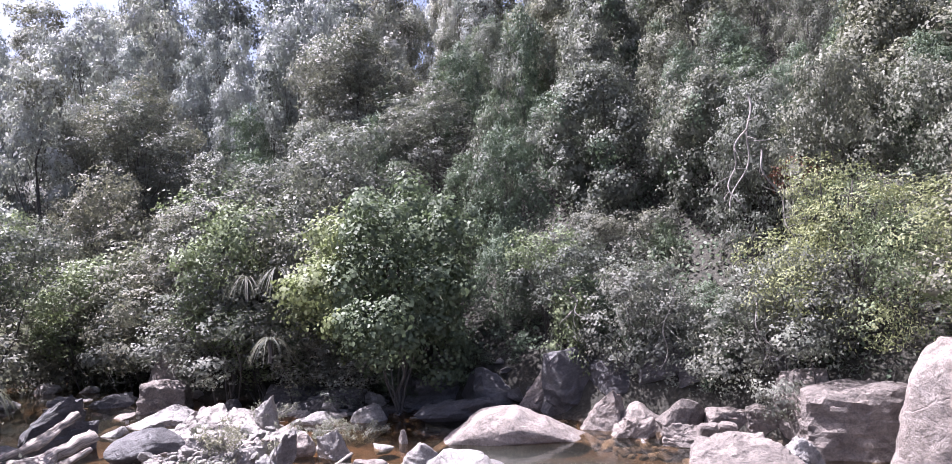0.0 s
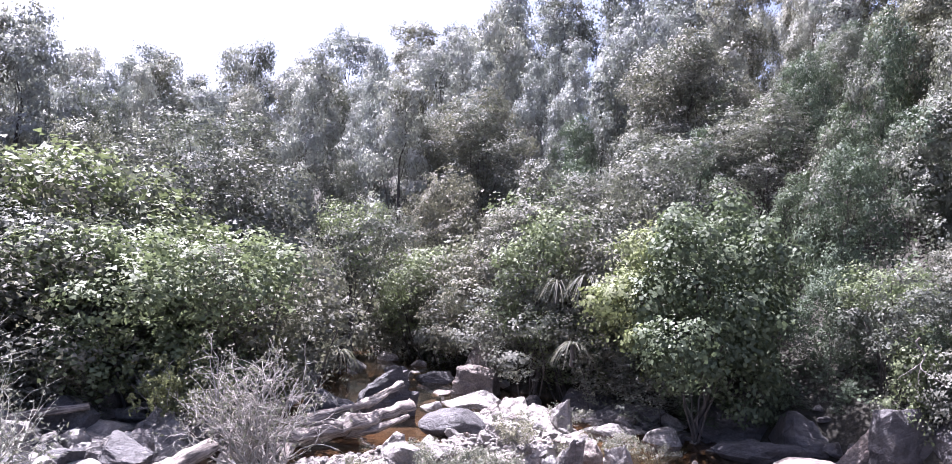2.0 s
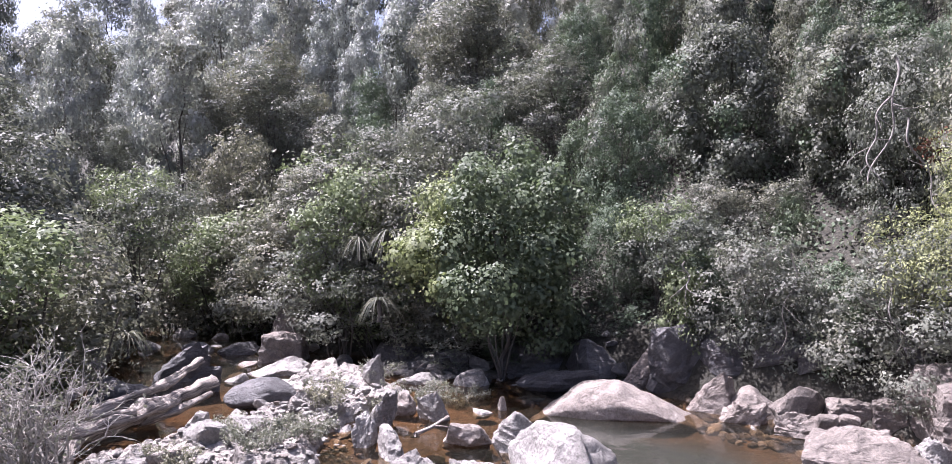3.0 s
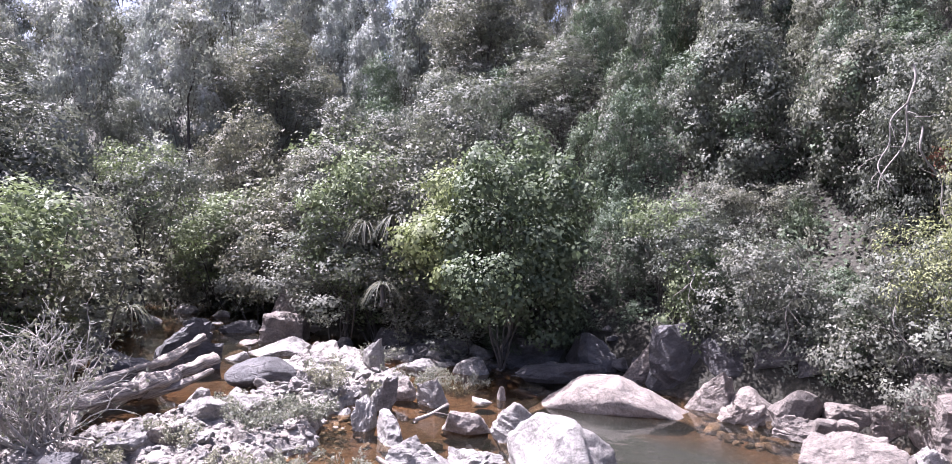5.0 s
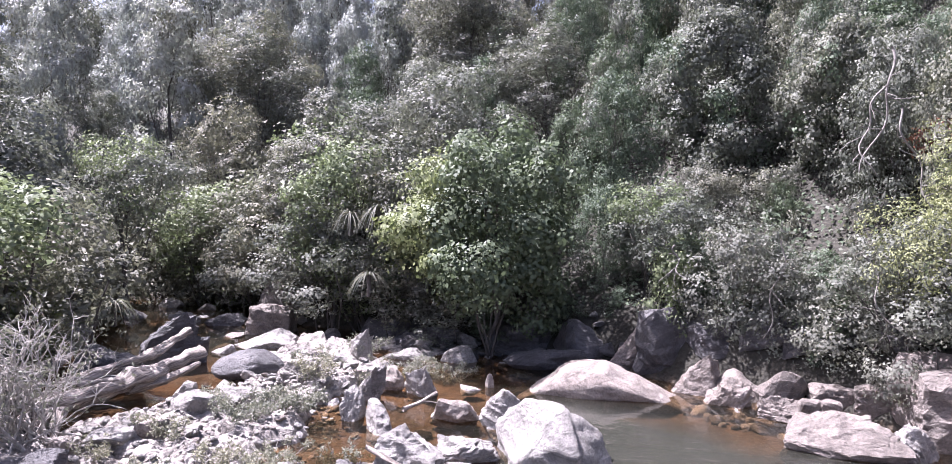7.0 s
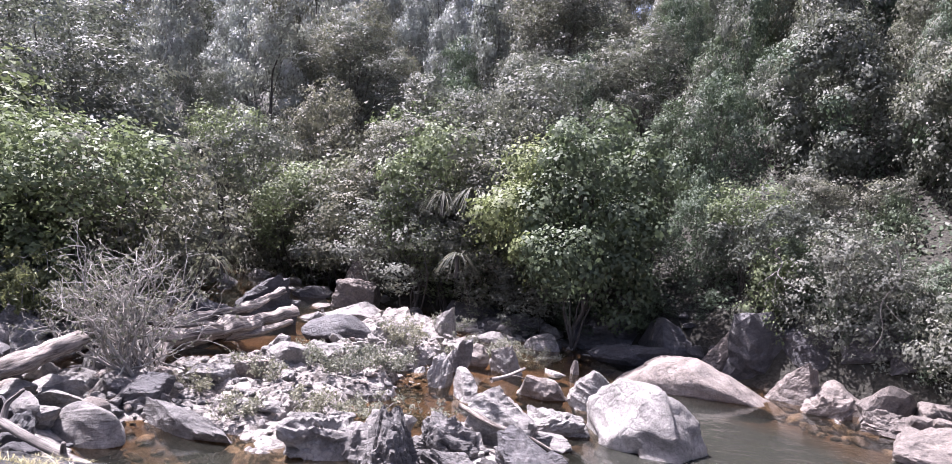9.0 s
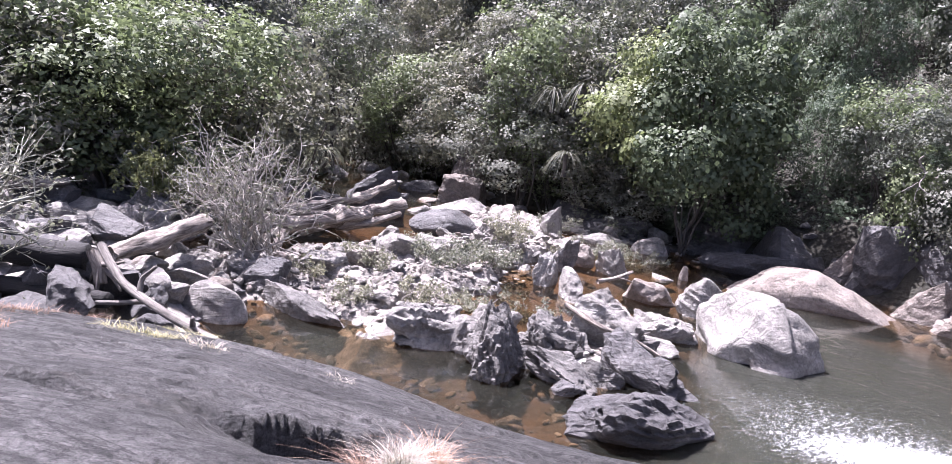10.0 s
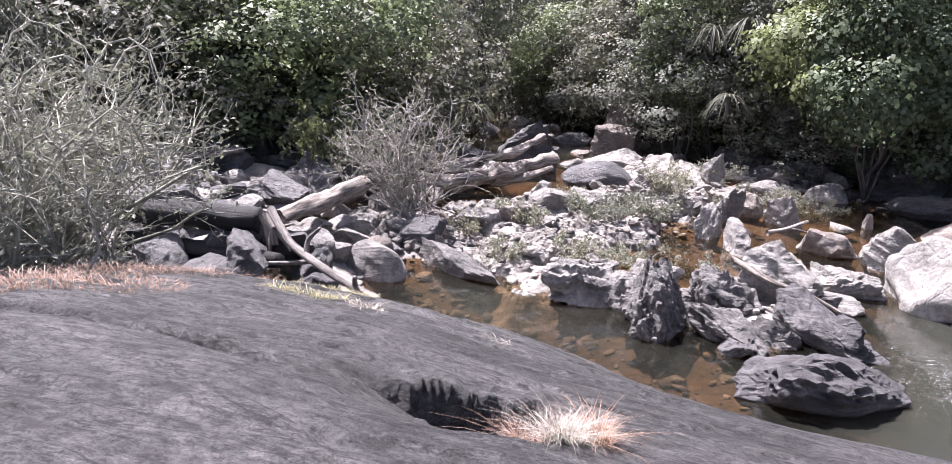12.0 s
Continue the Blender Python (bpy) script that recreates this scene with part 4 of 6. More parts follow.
def stones(count, cx, cy, rx, ry, small, large, kinds, seed, turn=0.0, group="loose stones on the bar", label="loose pale stone on the gravel bar", joined=False, ground=None):
    rng = random.Random(seed)
    heap, spots = {}, []
    c, s = math.cos(radians(turn)), math.sin(radians(turn))
    for _ in range(count):
        a, r = rng.uniform(0, math.tau), math.sqrt(rng.random())
        px, py = rx * r * math.cos(a), ry * r * math.sin(a)
        spots.append((cx + c * px - s * py, cy + s * px + c * py))
    px, py = np.array([p[0] for p in spots]), np.array([p[1] for p in spots])
    heights = land(px, py)[0]
    if ground:
        heights = np.maximum(heights, ground(px, py))
    for (x, y), z in zip(spots, heights):
        size = small + (large - small) * rng.random() ** 2.2
        pick = rng.choice(kinds)
        where = Matrix.Translation((x, y, z - 0.12 * size)) @ pose(0, 0, 0, rng.uniform(-25, 25), rng.uniform(-25, 25), rng.uniform(0, 360)) @ Matrix.Diagonal((size, size * rng.uniform(0.7, 1.2), size * rng.uniform(0.7, 1.1), 1))
        if joined:
            heap.setdefault(pick, []).append(np.array(where))
            continue
        ob = new("stone", STONES[pick])
        ob.matrix_world = where
        tagged(ob, label, "stone", group)
    verts, faces, slots, base, mats = [], [], [], 0, []
    for pick, wheres in heap.items():
        me = STONES[pick]
        co = np.empty(len(me.vertices) * 3, np.float32)
        me.vertices.foreach_get("co", co)
        co = np.c_[co.reshape(-1, 3), np.ones(len(me.vertices))]
        f = np.empty(len(me.polygons) * 3, np.int32)
        me.loops.foreach_get("vertex_index", f)
        mats.append(me.materials[0])
        for m in wheres:
            verts.append((co @ m.T)[:, :3])
            faces.append(f.reshape(-1, 3) + base)
            slots.append(np.full(len(f) // 3, len(mats) - 1))
            base += len(co)
    if joined:
        tagged(new("rubble", mesh_from("rubble", np.concatenate(verts), np.concatenate(faces), mats, True, np.concatenate(slots))), label, "rubble", kind="stuff")


PEBBLES = [boulder_mesh("pebble", 140 + i, mat, 2, "facet", (1, 0.8, 0.55)) for i, mat in enumerate((ROCK_PALE, ROCK_GREY, ROCK_WARM, ROCK_DARK))]
KIND_COUNT = len(STONES)
STONES.extend(PEBBLES)
stones(900, -7.3, 15.4, 2.4, 5.4, 0.07, 0.26, (KIND_COUNT, KIND_COUNT, KIND_COUNT, KIND_COUNT + 2), 21, label="small pale stones of the gravel bar", joined=True, ground=bar_height)
stones(500, -10.6, 11.0, 2.4, 2.6, 0.08, 0.34, (KIND_COUNT, KIND_COUNT + 1, KIND_COUNT + 1, KIND_COUNT + 3), 22, label="small grey stones between the bank rocks", joined=True)
stones(500, -5.6, 10.6, 3.8, 2.6, 0.06, 0.3, (KIND_COUNT + 1, KIND_COUNT + 2, KIND_COUNT + 3), 23, label="brown stones on the bed of the shallows", joined=True)
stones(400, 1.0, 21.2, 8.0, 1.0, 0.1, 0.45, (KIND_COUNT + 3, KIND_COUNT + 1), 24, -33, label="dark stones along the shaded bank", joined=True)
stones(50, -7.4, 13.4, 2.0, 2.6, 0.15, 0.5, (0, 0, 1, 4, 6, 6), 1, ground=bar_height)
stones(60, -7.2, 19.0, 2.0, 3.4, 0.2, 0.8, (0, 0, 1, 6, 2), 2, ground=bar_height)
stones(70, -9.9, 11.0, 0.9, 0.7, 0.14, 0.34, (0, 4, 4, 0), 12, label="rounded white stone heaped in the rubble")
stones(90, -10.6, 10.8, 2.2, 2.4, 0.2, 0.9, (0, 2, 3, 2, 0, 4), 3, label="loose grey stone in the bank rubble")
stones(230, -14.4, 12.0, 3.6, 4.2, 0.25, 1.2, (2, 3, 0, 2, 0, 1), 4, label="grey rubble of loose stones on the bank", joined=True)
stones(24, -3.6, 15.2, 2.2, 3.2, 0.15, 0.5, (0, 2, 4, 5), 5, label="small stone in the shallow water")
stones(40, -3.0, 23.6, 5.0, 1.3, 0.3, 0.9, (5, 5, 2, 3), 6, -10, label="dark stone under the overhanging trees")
stones(24, 4.6, 18.6, 3.2, 0.7, 0.2, 0.7, (4, 2, 3), 7, -35, label="broken stone along the far bank")
stones(40, -13.8, 26.0, 3.6, 3.0, 0.3, 0.9, (0, 0, 6, 5), 8, label="pale stones around the far pool", joined=True)
stones(16, -5.0, 9.7, 2.4, 0.6, 0.15, 0.45, (2, 4, 5), 9, label="brown stone on the pool's bed")


# ---------------------------------------------------------------- wood
def tubes(paths, sides=6):
    """Tubes along lists of (point, radius); returns verts and quads."""
    verts, faces, base = [], [], 0
    ring = np.stack([np.cos(np.arange(sides) * math.tau / sides), np.sin(np.arange(sides) * math.tau / sides)], -1)
    k = np.arange(sides)
    for pts, rad in paths:
        pts, rad = np.asarray(pts, float), np.asarray(rad, float)
        t = np.gradient(pts, axis=0)
        t /= np.linalg.norm(t, axis=1)[:, None] + 1e-9
        ref = np.array([0.31, 0.17, 0.93]) if abs(t[0][2]) < 0.9 else np.array([1.0, 0.1, 0.0])
        a = np.cross(t, ref)
        a /= np.linalg.norm(a, axis=1)[:, None] + 1e-9
        b = np.cross(t, a)
        n = len(pts)
        v = pts[:, None, :] + rad[:, None, None] * (ring[None, :, :1] * a[:, None, :] + ring[None, :, 1:] * b[:, None, :])
        verts.append(v.reshape(-1, 3))
        for i in range(n - 1):
            q = base + i * sides
            faces.append(np.stack([q + k, q + (k + 1) % sides, q + sides + (k + 1) % sides, q + sides + k], -1))
        for e in (0, n - 1):
            q = base + e * sides
            faces.append(np.array([[q + j, q + j + 1, q + (sides - 2 - j) % sides, q + (sides - 1 - j) % sides] for j in range(sides // 2 - 1)]) if sides > 3 else np.zeros((0, 4), int))
        base += n * sides
    return np.concatenate(verts), np.concatenate(faces)


def log_mesh(name, a, b, r0, r1, mat, seed, bend=0.15, knots=0.18, steps=26, sides=14):
    rng = np.random.RandomState(seed)
    t = np.linspace(0, 1, steps)
    a, b = np.array(a, float), np.array(b, float)
    b_end = b - a
    pts = a + (b - a) * t[:, None]
    pts = pts + bend * np.stack([np.sin(t * 3.1 + seed) , np.cos(t * 2.3 + seed), 0.6 * np.sin(t * 4 + seed)], -1) * (t * (1 - t) * 2)[:, None]
    rad = r0 + (r1 - r0) * t
    v, f = tubes([(pts, rad)], sides)
    c = np.repeat(pts, sides, 0)
    off = v - c
    ang = np.tile(np.arange(sides), steps)
    ridge = 0.12 * np.sin(ang * 2.2 + seed) * np.cos(ang * 0.9)
    v = c + off * (1 + ridge + knots * fbm(v * 2.4 / max(0.25, r0 * 3), 4, seed))[:, None]
    me = mesh_from(name, v, f, mat, True)
    turn = ang * math.tau / sides
    a = me.attributes.new("grain", "FLOAT_VECTOR", "POINT")
    a.data.foreach_set("vector", np.stack([np.cos(turn) * r0, np.sin(turn) * r0, np.repeat(t, sides) * np.linalg.norm(b_end) + seed], -1).astype(np.float32).ravel())
    return me


def thing(name, x, y, z, label, category, group=""):
    ob = new(name)
    ob.location = (x, y, z)
    ob.empty_display_size = 0.2
    return tagged(ob, label, category, group)


def bent_log(name, points, r0, r1, mat, seed, knots=0.25, steps=40, sides=14, split=0.0):
    """A log through a few points, fluted along its grain; split: how deep its open side is."""
    pts0 = np.array(points, float)
    t = np.linspace(0, 1, steps)
    k = np.linspace(0, 1, len(pts0))
    pts = np.stack([np.interp(t, k, pts0[:, a]) for a in range(3)], -1)
    for _ in range(3):
        pts[1:-1] = (pts[:-2] + 2 * pts[1:-1] + pts[2:]) / 4
    rad = r0 + (r1 - r0) * t
    v, f = tubes([(pts, rad)], sides)
    c = np.repeat(pts, sides, 0)
    ang = np.tile(np.arange(sides), steps) * math.tau / sides
    ln = np.repeat(t, sides) * np.linalg.norm(pts0[-1] - pts0[0])
    flute = fbm(np.stack([np.cos(ang) * 2.2, np.sin(ang) * 2.2, ln * 0.7 + seed], -1), 4, seed)
    lump = fbm(np.stack([np.cos(ang), np.sin(ang), ln * 2.5 + seed], -1), 3, seed + 2)
    hollow = split * np.clip(np.cos(ang - 0.8), 0, 1) ** 3
    v = c + (v - c) * (1 + knots * (0.8 * flute + 0.7 * lump) - hollow)[:, None]
    me = mesh_from(name, v, f, mat, True)
    a = me.attributes.new("grain", "FLOAT_VECTOR", "POINT")
    a.data.foreach_set("vector", np.stack([np.cos(ang) * r0, np.sin(ang) * r0, ln + seed], -1).astype(np.float32).ravel())
    return me


def driftwood():
    log = thing("driftwood_log", -10.2, 15.2, 0.5, "large bleached split driftwood trunk with roots on dark rock", "driftwood")
    child("trunk", bent_log("trunk", ((-0.9, -1.6, -0.1), (-0.1, -0.1, 0.05), (0.0, 1.6, 0.15), (0.25, 3.2, 0.3)), 0.28, 0.2, WOOD_DRIFT, 4, 0.5, split=0.5), log)
    child("limb", bent_log("limb", ((-0.9, -0.6, 0.2), (-0.4, 1.0, 0.42), (-0.45, 2.4, 0.5), (-0.5, 3.8, 0.75)), 0.16, 0.1, WOOD_DRIFT, 9, 0.6, split=0.4), log)
    child("limb", bent_log("limb", ((-0.2, 0.6, -0.12), (0.35, 1.5, 0.0), (0.5, 2.6, 0.12)), 0.13, 0.07, WOOD_DRIFT, 10, 0.4), log)
    child("root", bent_log("root", ((-0.6, -1.0, 0.0), (-0.55, -1.7, -0.2), (-0.45, -2.4, -0.45)), 0.2, 0.06, WOOD_DRIFT, 12, 0.5), log)
    child("root", bent_log("root", ((0.1, 0.1, 0.25), (-0.7, -0.5, 0.28), (-1.5, -0.9, 0.3)), 0.07, 0.035, WOOD_DRIFT, 15, 0.3), log)
    child("root", bent_log("root", ((-0.5, -1.1, -0.05), (-0.1, -1.8, -0.2), (0.2, -2.3, -0.4)), 0.15, 0.05, WOOD_DRIFT, 17, 0.5), log)
    child("root", bent_log("root", ((-0.8, -1.2, 0.0), (-1.1, -1.8, -0.15), (-1.2, -2.3, -0.4)), 0.12, 0.04, WOOD_DRIFT, 18, 0.5), log)
    stick = thing("fallen_pole", -6.33, 7.11, 0.73, "long bare pale pole leaning from the rubble to the slab", "fallen branch")
    child("pole", bent_log("pole", ((-2.6, 0.55, 0.65), (-2.26, 0.41, 0.49), (-1.89, 0.28, 0.31), (-1.36, 0.19, 0.2), (-0.84, 0.09, 0.13), (-0.39, 0.04, 0.06), (0.02, 0, 0.0)), 0.06, 0.065, WOOD_POLE, 5, 0.2, 50, 10), stick)
    child("stub", log_mesh("stub", (-0.42, 0.05, 0.06), (-0.36, -0.02, 0.24), 0.04, 0.025, WOOD_POLE, 6, 0.0, 0.1, 8, 8), stick)
    child("branch", bent_log("branch", ((-1.5, 0.22, 0.22), (-1.55, 0.3, 0.42), (-1.4, 0.4, 0.6)), 0.05, 0.02, WOOD_POLE, 7, 0.2, 16, 8), stick)
    stump = thing("root_wad", -9.15, 7.85, 1.0, "brown torn root stump where the logs cross", "driftwood")
    child("stump", bent_log("stump", ((-0.15, 0.05, 0.2), (0.0, 0.0, 0.0), (0.1, -0.05, -0.25)), 0.085, 0.06, WOOD_DRIFT, 61, 0.8, 20, 12), stump)
    for k, (dx, dy, dz) in enumerate(((0.3, 0.1, -0.35), (0.12, -0.15, -0.45), (-0.05, 0.0, -0.5), (0.35, 0.1, 0.1), (-0.25, 0.05, -0.3))):
        child("root", bent_log("root", ((0, 0, 0), (dx * 0.6, dy * 0.6, dz * 0.4), (dx, dy, dz)), 0.05, 0.015, WOOD_DRIFT, 70 + k, 0.3, 14, 7), stump)
    lean = thing("fallen_log", -9.85, 9.6, 1.03, "weathered grey log lying across the rubble", "fallen log")
    child("log", bent_log("log", ((0.35, -1.3, -0.02), (0.02, 0, 0.0), (-0.33, 1.4, 0.06)), 0.14, 0.17, WOOD_DRIFT, 21, 0.3), lean)
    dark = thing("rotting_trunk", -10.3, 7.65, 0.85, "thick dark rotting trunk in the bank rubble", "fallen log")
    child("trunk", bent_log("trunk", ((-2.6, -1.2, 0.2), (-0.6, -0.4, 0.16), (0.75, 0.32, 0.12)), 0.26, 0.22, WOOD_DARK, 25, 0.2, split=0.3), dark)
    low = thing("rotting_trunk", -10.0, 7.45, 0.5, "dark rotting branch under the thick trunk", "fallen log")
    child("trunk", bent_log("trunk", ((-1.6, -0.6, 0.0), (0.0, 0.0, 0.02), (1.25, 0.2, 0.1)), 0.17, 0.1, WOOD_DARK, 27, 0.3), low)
    thin = thing("fallen_branch", -8.1, 7.35, 0.74, "thin grey branch lying at the slab's edge", "fallen branch")
    child("branch", bent_log("branch", ((-0.35, -0.15, 0.0), (0.0, 0.05, 0.03), (0.3, 0.2, 0.1)), 0.03, 0.045, WOOD_POLE, 33, 0.2, 16, 8), thin)
    far = thing("fallen_log", -14.8, 10.8, 1.05, "short pale log on the bank rubble", "fallen log")
    child("log", log_mesh("log", (-0.45, -0.65, -0.08), (0.45, 0.65, 0.14), 0.11, 0.08, WOOD_DRIFT, 31, 0.1, 0.15), far)
    small = thing("driftwood_stick", -3.25, 16.1, 0.48, "pale forked driftwood stick on the rocks", "driftwood")
    child("stick", bent_log("stick", ((-0.35, -0.5, -0.05), (-0.05, 0.0, 0.0), (0.2, 0.5, 0.1)), 0.05, 0.035, WOOD_DRIFT, 41, 0.3, 18, 8), small)
    child("fork", bent_log("fork", ((-0.05, 0, 0), (0.15, 0.1, -0.02), (0.4, 0.15, -0.08)), 0.03, 0.02, WOOD_DRIFT, 42, 0.3, 12, 8), small)
    wedge = thing("driftwood_stick", -2.7, 12.0, 0.55, "thin driftwood branch wedged between boulders", "driftwood")
    child("stick", bent_log("stick", ((-0.75, 0.5, 0.1), (0.0, -0.1, 0.02), (0.55, 0.1, -0.12), (1.0, 0.12, -0.3)), 0.05, 0.03, WOOD_DRIFT, 43, 0.25, 24, 8), wedge)


driftwood()


# ---------------------------------------------------------------- plants
def leaf_cards(p, out, size, ratio, rng, droop=0.5, plain=False):
    """Leaves at the points p, their faces turned roughly along out, hanging a little; returns verts, faces and normals."""
    n = len(p)
    face = out + rng.normal(0, 0.4, (n, 3)) + np.array([0, 0, 0.4])
    face /= np.linalg.norm(face, axis=1)[:, None] + 1e-9
    axis = rng.normal(0, 0.8, (n, 3)) + out * 0.35
    axis[:, 2] -= droop
    axis -= face * np.sum(axis * face, 1)[:, None]
    axis /= np.linalg.norm(axis, axis=1)[:, None] + 1e-9
    soft = 1.0 * out + 0.3 * face + np.array([0, 0, 0.2])
    soft /= np.linalg.norm(soft, axis=1)[:, None] + 1e-9
    cross = np.cross(axis, face)
    ln = (size * rng.uniform(0.6, 1.3, n))[:, None]
    wd = ln * ratio
    a, b = p, p + axis * ln - face * 0.12 * ln
    mid = p + axis * ln * 0.45 + face * 0.08 * ln
    if plain:
        k = rng.uniform(-1, 1, (n, 1))
        v = np.stack([a - cross * wd * 0.6, b + cross * wd * 0.5 * k, mid + cross * wd * 1.4], 1).reshape(-1, 3)
        return v, np.arange(n)[:, None] * 3 + np.array([[0, 2, 1]]), np.repeat(soft, 3, 0)
    v = np.stack([a, mid - cross * wd, b, mid + cross * wd], 1).reshape(-1, 3)
    i = np.arange(n)[:, None] * 4
    return v, i + np.array([[0, 3, 2, 1]]), np.repeat(soft, 4, 0)


def crown_points(rng, clumps, per, spray):
    """Points and outward ways on the free surface of overlapping leaf clumps (rows of centre and radius)."""
    c = np.array(clumps)
    mid = c[:, :3].mean(0)
    share = c[:, 3] ** 2 / np.sum(c[:, 3] ** 2)
    p, out = [], []
    for (cx, cy, cz, r), w in zip(clumps, share):
        n = max(30, int(per * w * 2.2))
        d = rng.normal(size=(n, 3))
        d /= np.linalg.norm(d, axis=1)[:, None]
        rad = r * (0.5 + 0.55 * rng.rand(n) ** 0.7) * (1 + 0.24 * fbm(d * 2.6 + cx * 3 + cz, 3, 31))
        p.append(np.array([cx, cy, cz]) + d * rad[:, None] * np.array([1, 1, 0.85]))
        out.append(d)
    p, out = np.concatenate(p), np.concatenate(out)
    free = np.ones(len(p), bool)
    for cx, cy, cz, r in clumps:
        q = (p - np.array([cx, cy, cz])) / np.array([1, 1, 0.85])
        free &= np.sum(q * q, 1) > (0.48 * r) ** 2
    free &= (np.sum((p - mid) * out, 1) > -0.25) | (rng.rand(len(p)) < 0.25)
    keep = np.flatnonzero(free)
    rng.shuffle(keep)
    keep = keep[:per]
    p, out = p[keep], out[keep]
    # draw most leaves together into small sprays
    n = len(p)
    pick = rng.randint(0, max(1, n // 11), n)
    pull = rng.rand(n) < 0.85
    off = rng.normal(0, 1, (n, 3)) * np.array([1, 1, 0.6]) * (spray * rng.uniform(0.5, 1.3, n))[:, None]
    way = off / (np.linalg.norm(off, axis=1)[:, None] + 1e-9)
    p = np.where(pull[:, None], p[pick] + off + 0.5 * spray * out[pick], p)
    out = np.where(pull[:, None], 0.9 * out[pick] + 0.35 * way, out)
    return p, out


def limb(rng, a, b, r0, r1, steps=7, wob=0.12):
    a, b = np.array(a, float), np.array(b, float)
    t = np.linspace(0, 1, steps)[:, None]
    ln = np.linalg.norm(b - a)
    bow = rng.normal(0, wob * ln, 3)
    pts = a + (b - a) * t + bow * (t * (1 - t) * 2) + rng.normal(0, 0.012 * ln, (steps, 3)) * (t > 0) * (t < 1)
    return pts, r0 + (r1 - r0) * t[:, 0]


def tree_meshes(seed, height, spread, leaves, size, leaf, bark=BARK, low=0.25, clump=0.34, number=21, ratio=0.5, droop=0.5, plain=False, sunlit_x=0.0):
    """A trunk with limbs and a crown of billowing lobes, each carrying smaller ones: spread is the crown's half width."""
    rng = np.random.RandomState(seed)
    clumps, paths = [], []
    top = np.array([0, 0, height * 0.85])
    tp, tr = limb(rng, (0, 0, -3.0), top, 0.013 * height + 0.02, 0.02, 14, 0.04)
    paths.append((tp, tr))
    for i in range(number):
        u = (i + 0.5) / number
        ang = i * 2.39996 + rng.uniform(-0.5, 0.5)
        way = np.array([math.cos(ang), math.sin(ang)])
        wide = 0.72 * spread * math.sin(math.pi * (0.16 + 0.76 * u)) ** 0.7 * rng.uniform(0.35, 1.15)
        z = height * (low + (0.88 - low) * u) + rng.uniform(-0.05, 0.05) * height
        end = np.array([way[0] * wide, way[1] * wide, z])
        r = clump * spread * rng.uniform(0.65, 1.3)
        clumps.append((*end, r))
        k = int(np.clip((z / height) * 9, 2, 12))
        if i % 2:
            paths.append(limb(rng, tp[k], end, tr[k] * 0.4 + 0.008, 0.012, 7, 0.12))
        for _ in range(5):
            w = rng.normal(0, 1, 3) + np.array([way[0] * 0.8, way[1] * 0.8, 0.45])
            w /= np.linalg.norm(w)
            clumps.append((*(end + w * r * rng.uniform(0.7, 1.05)), r * rng.uniform(0.3, 0.6)))
    c = np.array(clumps)
    reach = np.percentile(np.hypot(c[:, 0], c[:, 1]) + c[:, 3], 90)
    peak = (c[:, 2] + 0.85 * c[:, 3]).max()
    c[:, :2] *= spread / reach
    c[:, 2] *= height / peak
    c[:, 3] *= 0.5 * (spread / reach + height / peak)
    clumps = [tuple(row) for row in c]
    v, f = tubes(paths, 5)
    trunk = mesh_from("trunk", v, f, bark, True)
    p, out = crown_points(rng, clumps, leaves, 1.35 * size)
    hide = (out[:, 2] < -0.3) & (rng.rand(len(p)) < 0.35)
    p, out = p[~hide], out[~hide]
    v, f, nor = leaf_cards(p, out, size, ratio, rng, droop, plain)
    if f.shape[1] == 4:
        f = np.stack([f[:, :3], f[:, [0, 2, 3]]], 1).reshape(-1, 3)
    mats = list(leaf) if isinstance(leaf, (list, tuple)) else [leaf]

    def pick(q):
        if sunlit_x:
            return (q[:, 0] + 0.5 * grain(q * 0.8, 5) < sunlit_x).astype(int)
        return (grain(q * 0.45 + seed, 77) > 0.25).astype(int) if len(mats) > 1 else np.zeros(len(q), int)

    slots = np.repeat(pick(p), len(f) // len(p))
    crown = mesh_from("crown", v, f, mats, True, slots, nor)
    return trunk, crown


def plant(name, meshes, label, category, group=""):
    ob = new(name)
    tagged(ob, label, category, group)
    child("trunk", meshes[0], ob)
    child("crown", meshes[1], ob)
    return ob


FAR = "forest trees on the slope"
NEAR_KINDS = [
    plant("tree", tree_meshes(201, 6.4, 2.9, 20000, 0.112, [LEAF, LEAF_GREY], low=0.06, plain=True), "grey-green broadleaf tree on the forest slope", "tree", FAR),
    plant("tree", tree_meshes(202, 7.2, 2.8, 22000, 0.1, [LEAF_GREY, LEAF], low=0.06, plain=True), "tall dusty green tree on the forest slope", "tree", FAR),
    plant("tree", tree_meshes(203, 6.6, 2.8, 20000, 0.114, [LEAF_DEEP, LEAF], low=0.04, plain=True), "deep green broadleaf tree on the forest slope", "tree", FAR),
    plant("tree", tree_meshes(204, 7.2, 2.9, 18000, 0.108, LEAF_GREY, BARK_PALE, 0.2, plain=True), "slim pale-trunked tree on the forest slope", "tree", FAR),
    plant("tree", tree_meshes(205, 5.6, 2.6, 20000, 0.104, [LEAF_GREY, LEAF_BROWN], low=0.04, plain=True), "brownish green bushy tree on the forest slope", "tree", FAR),
]
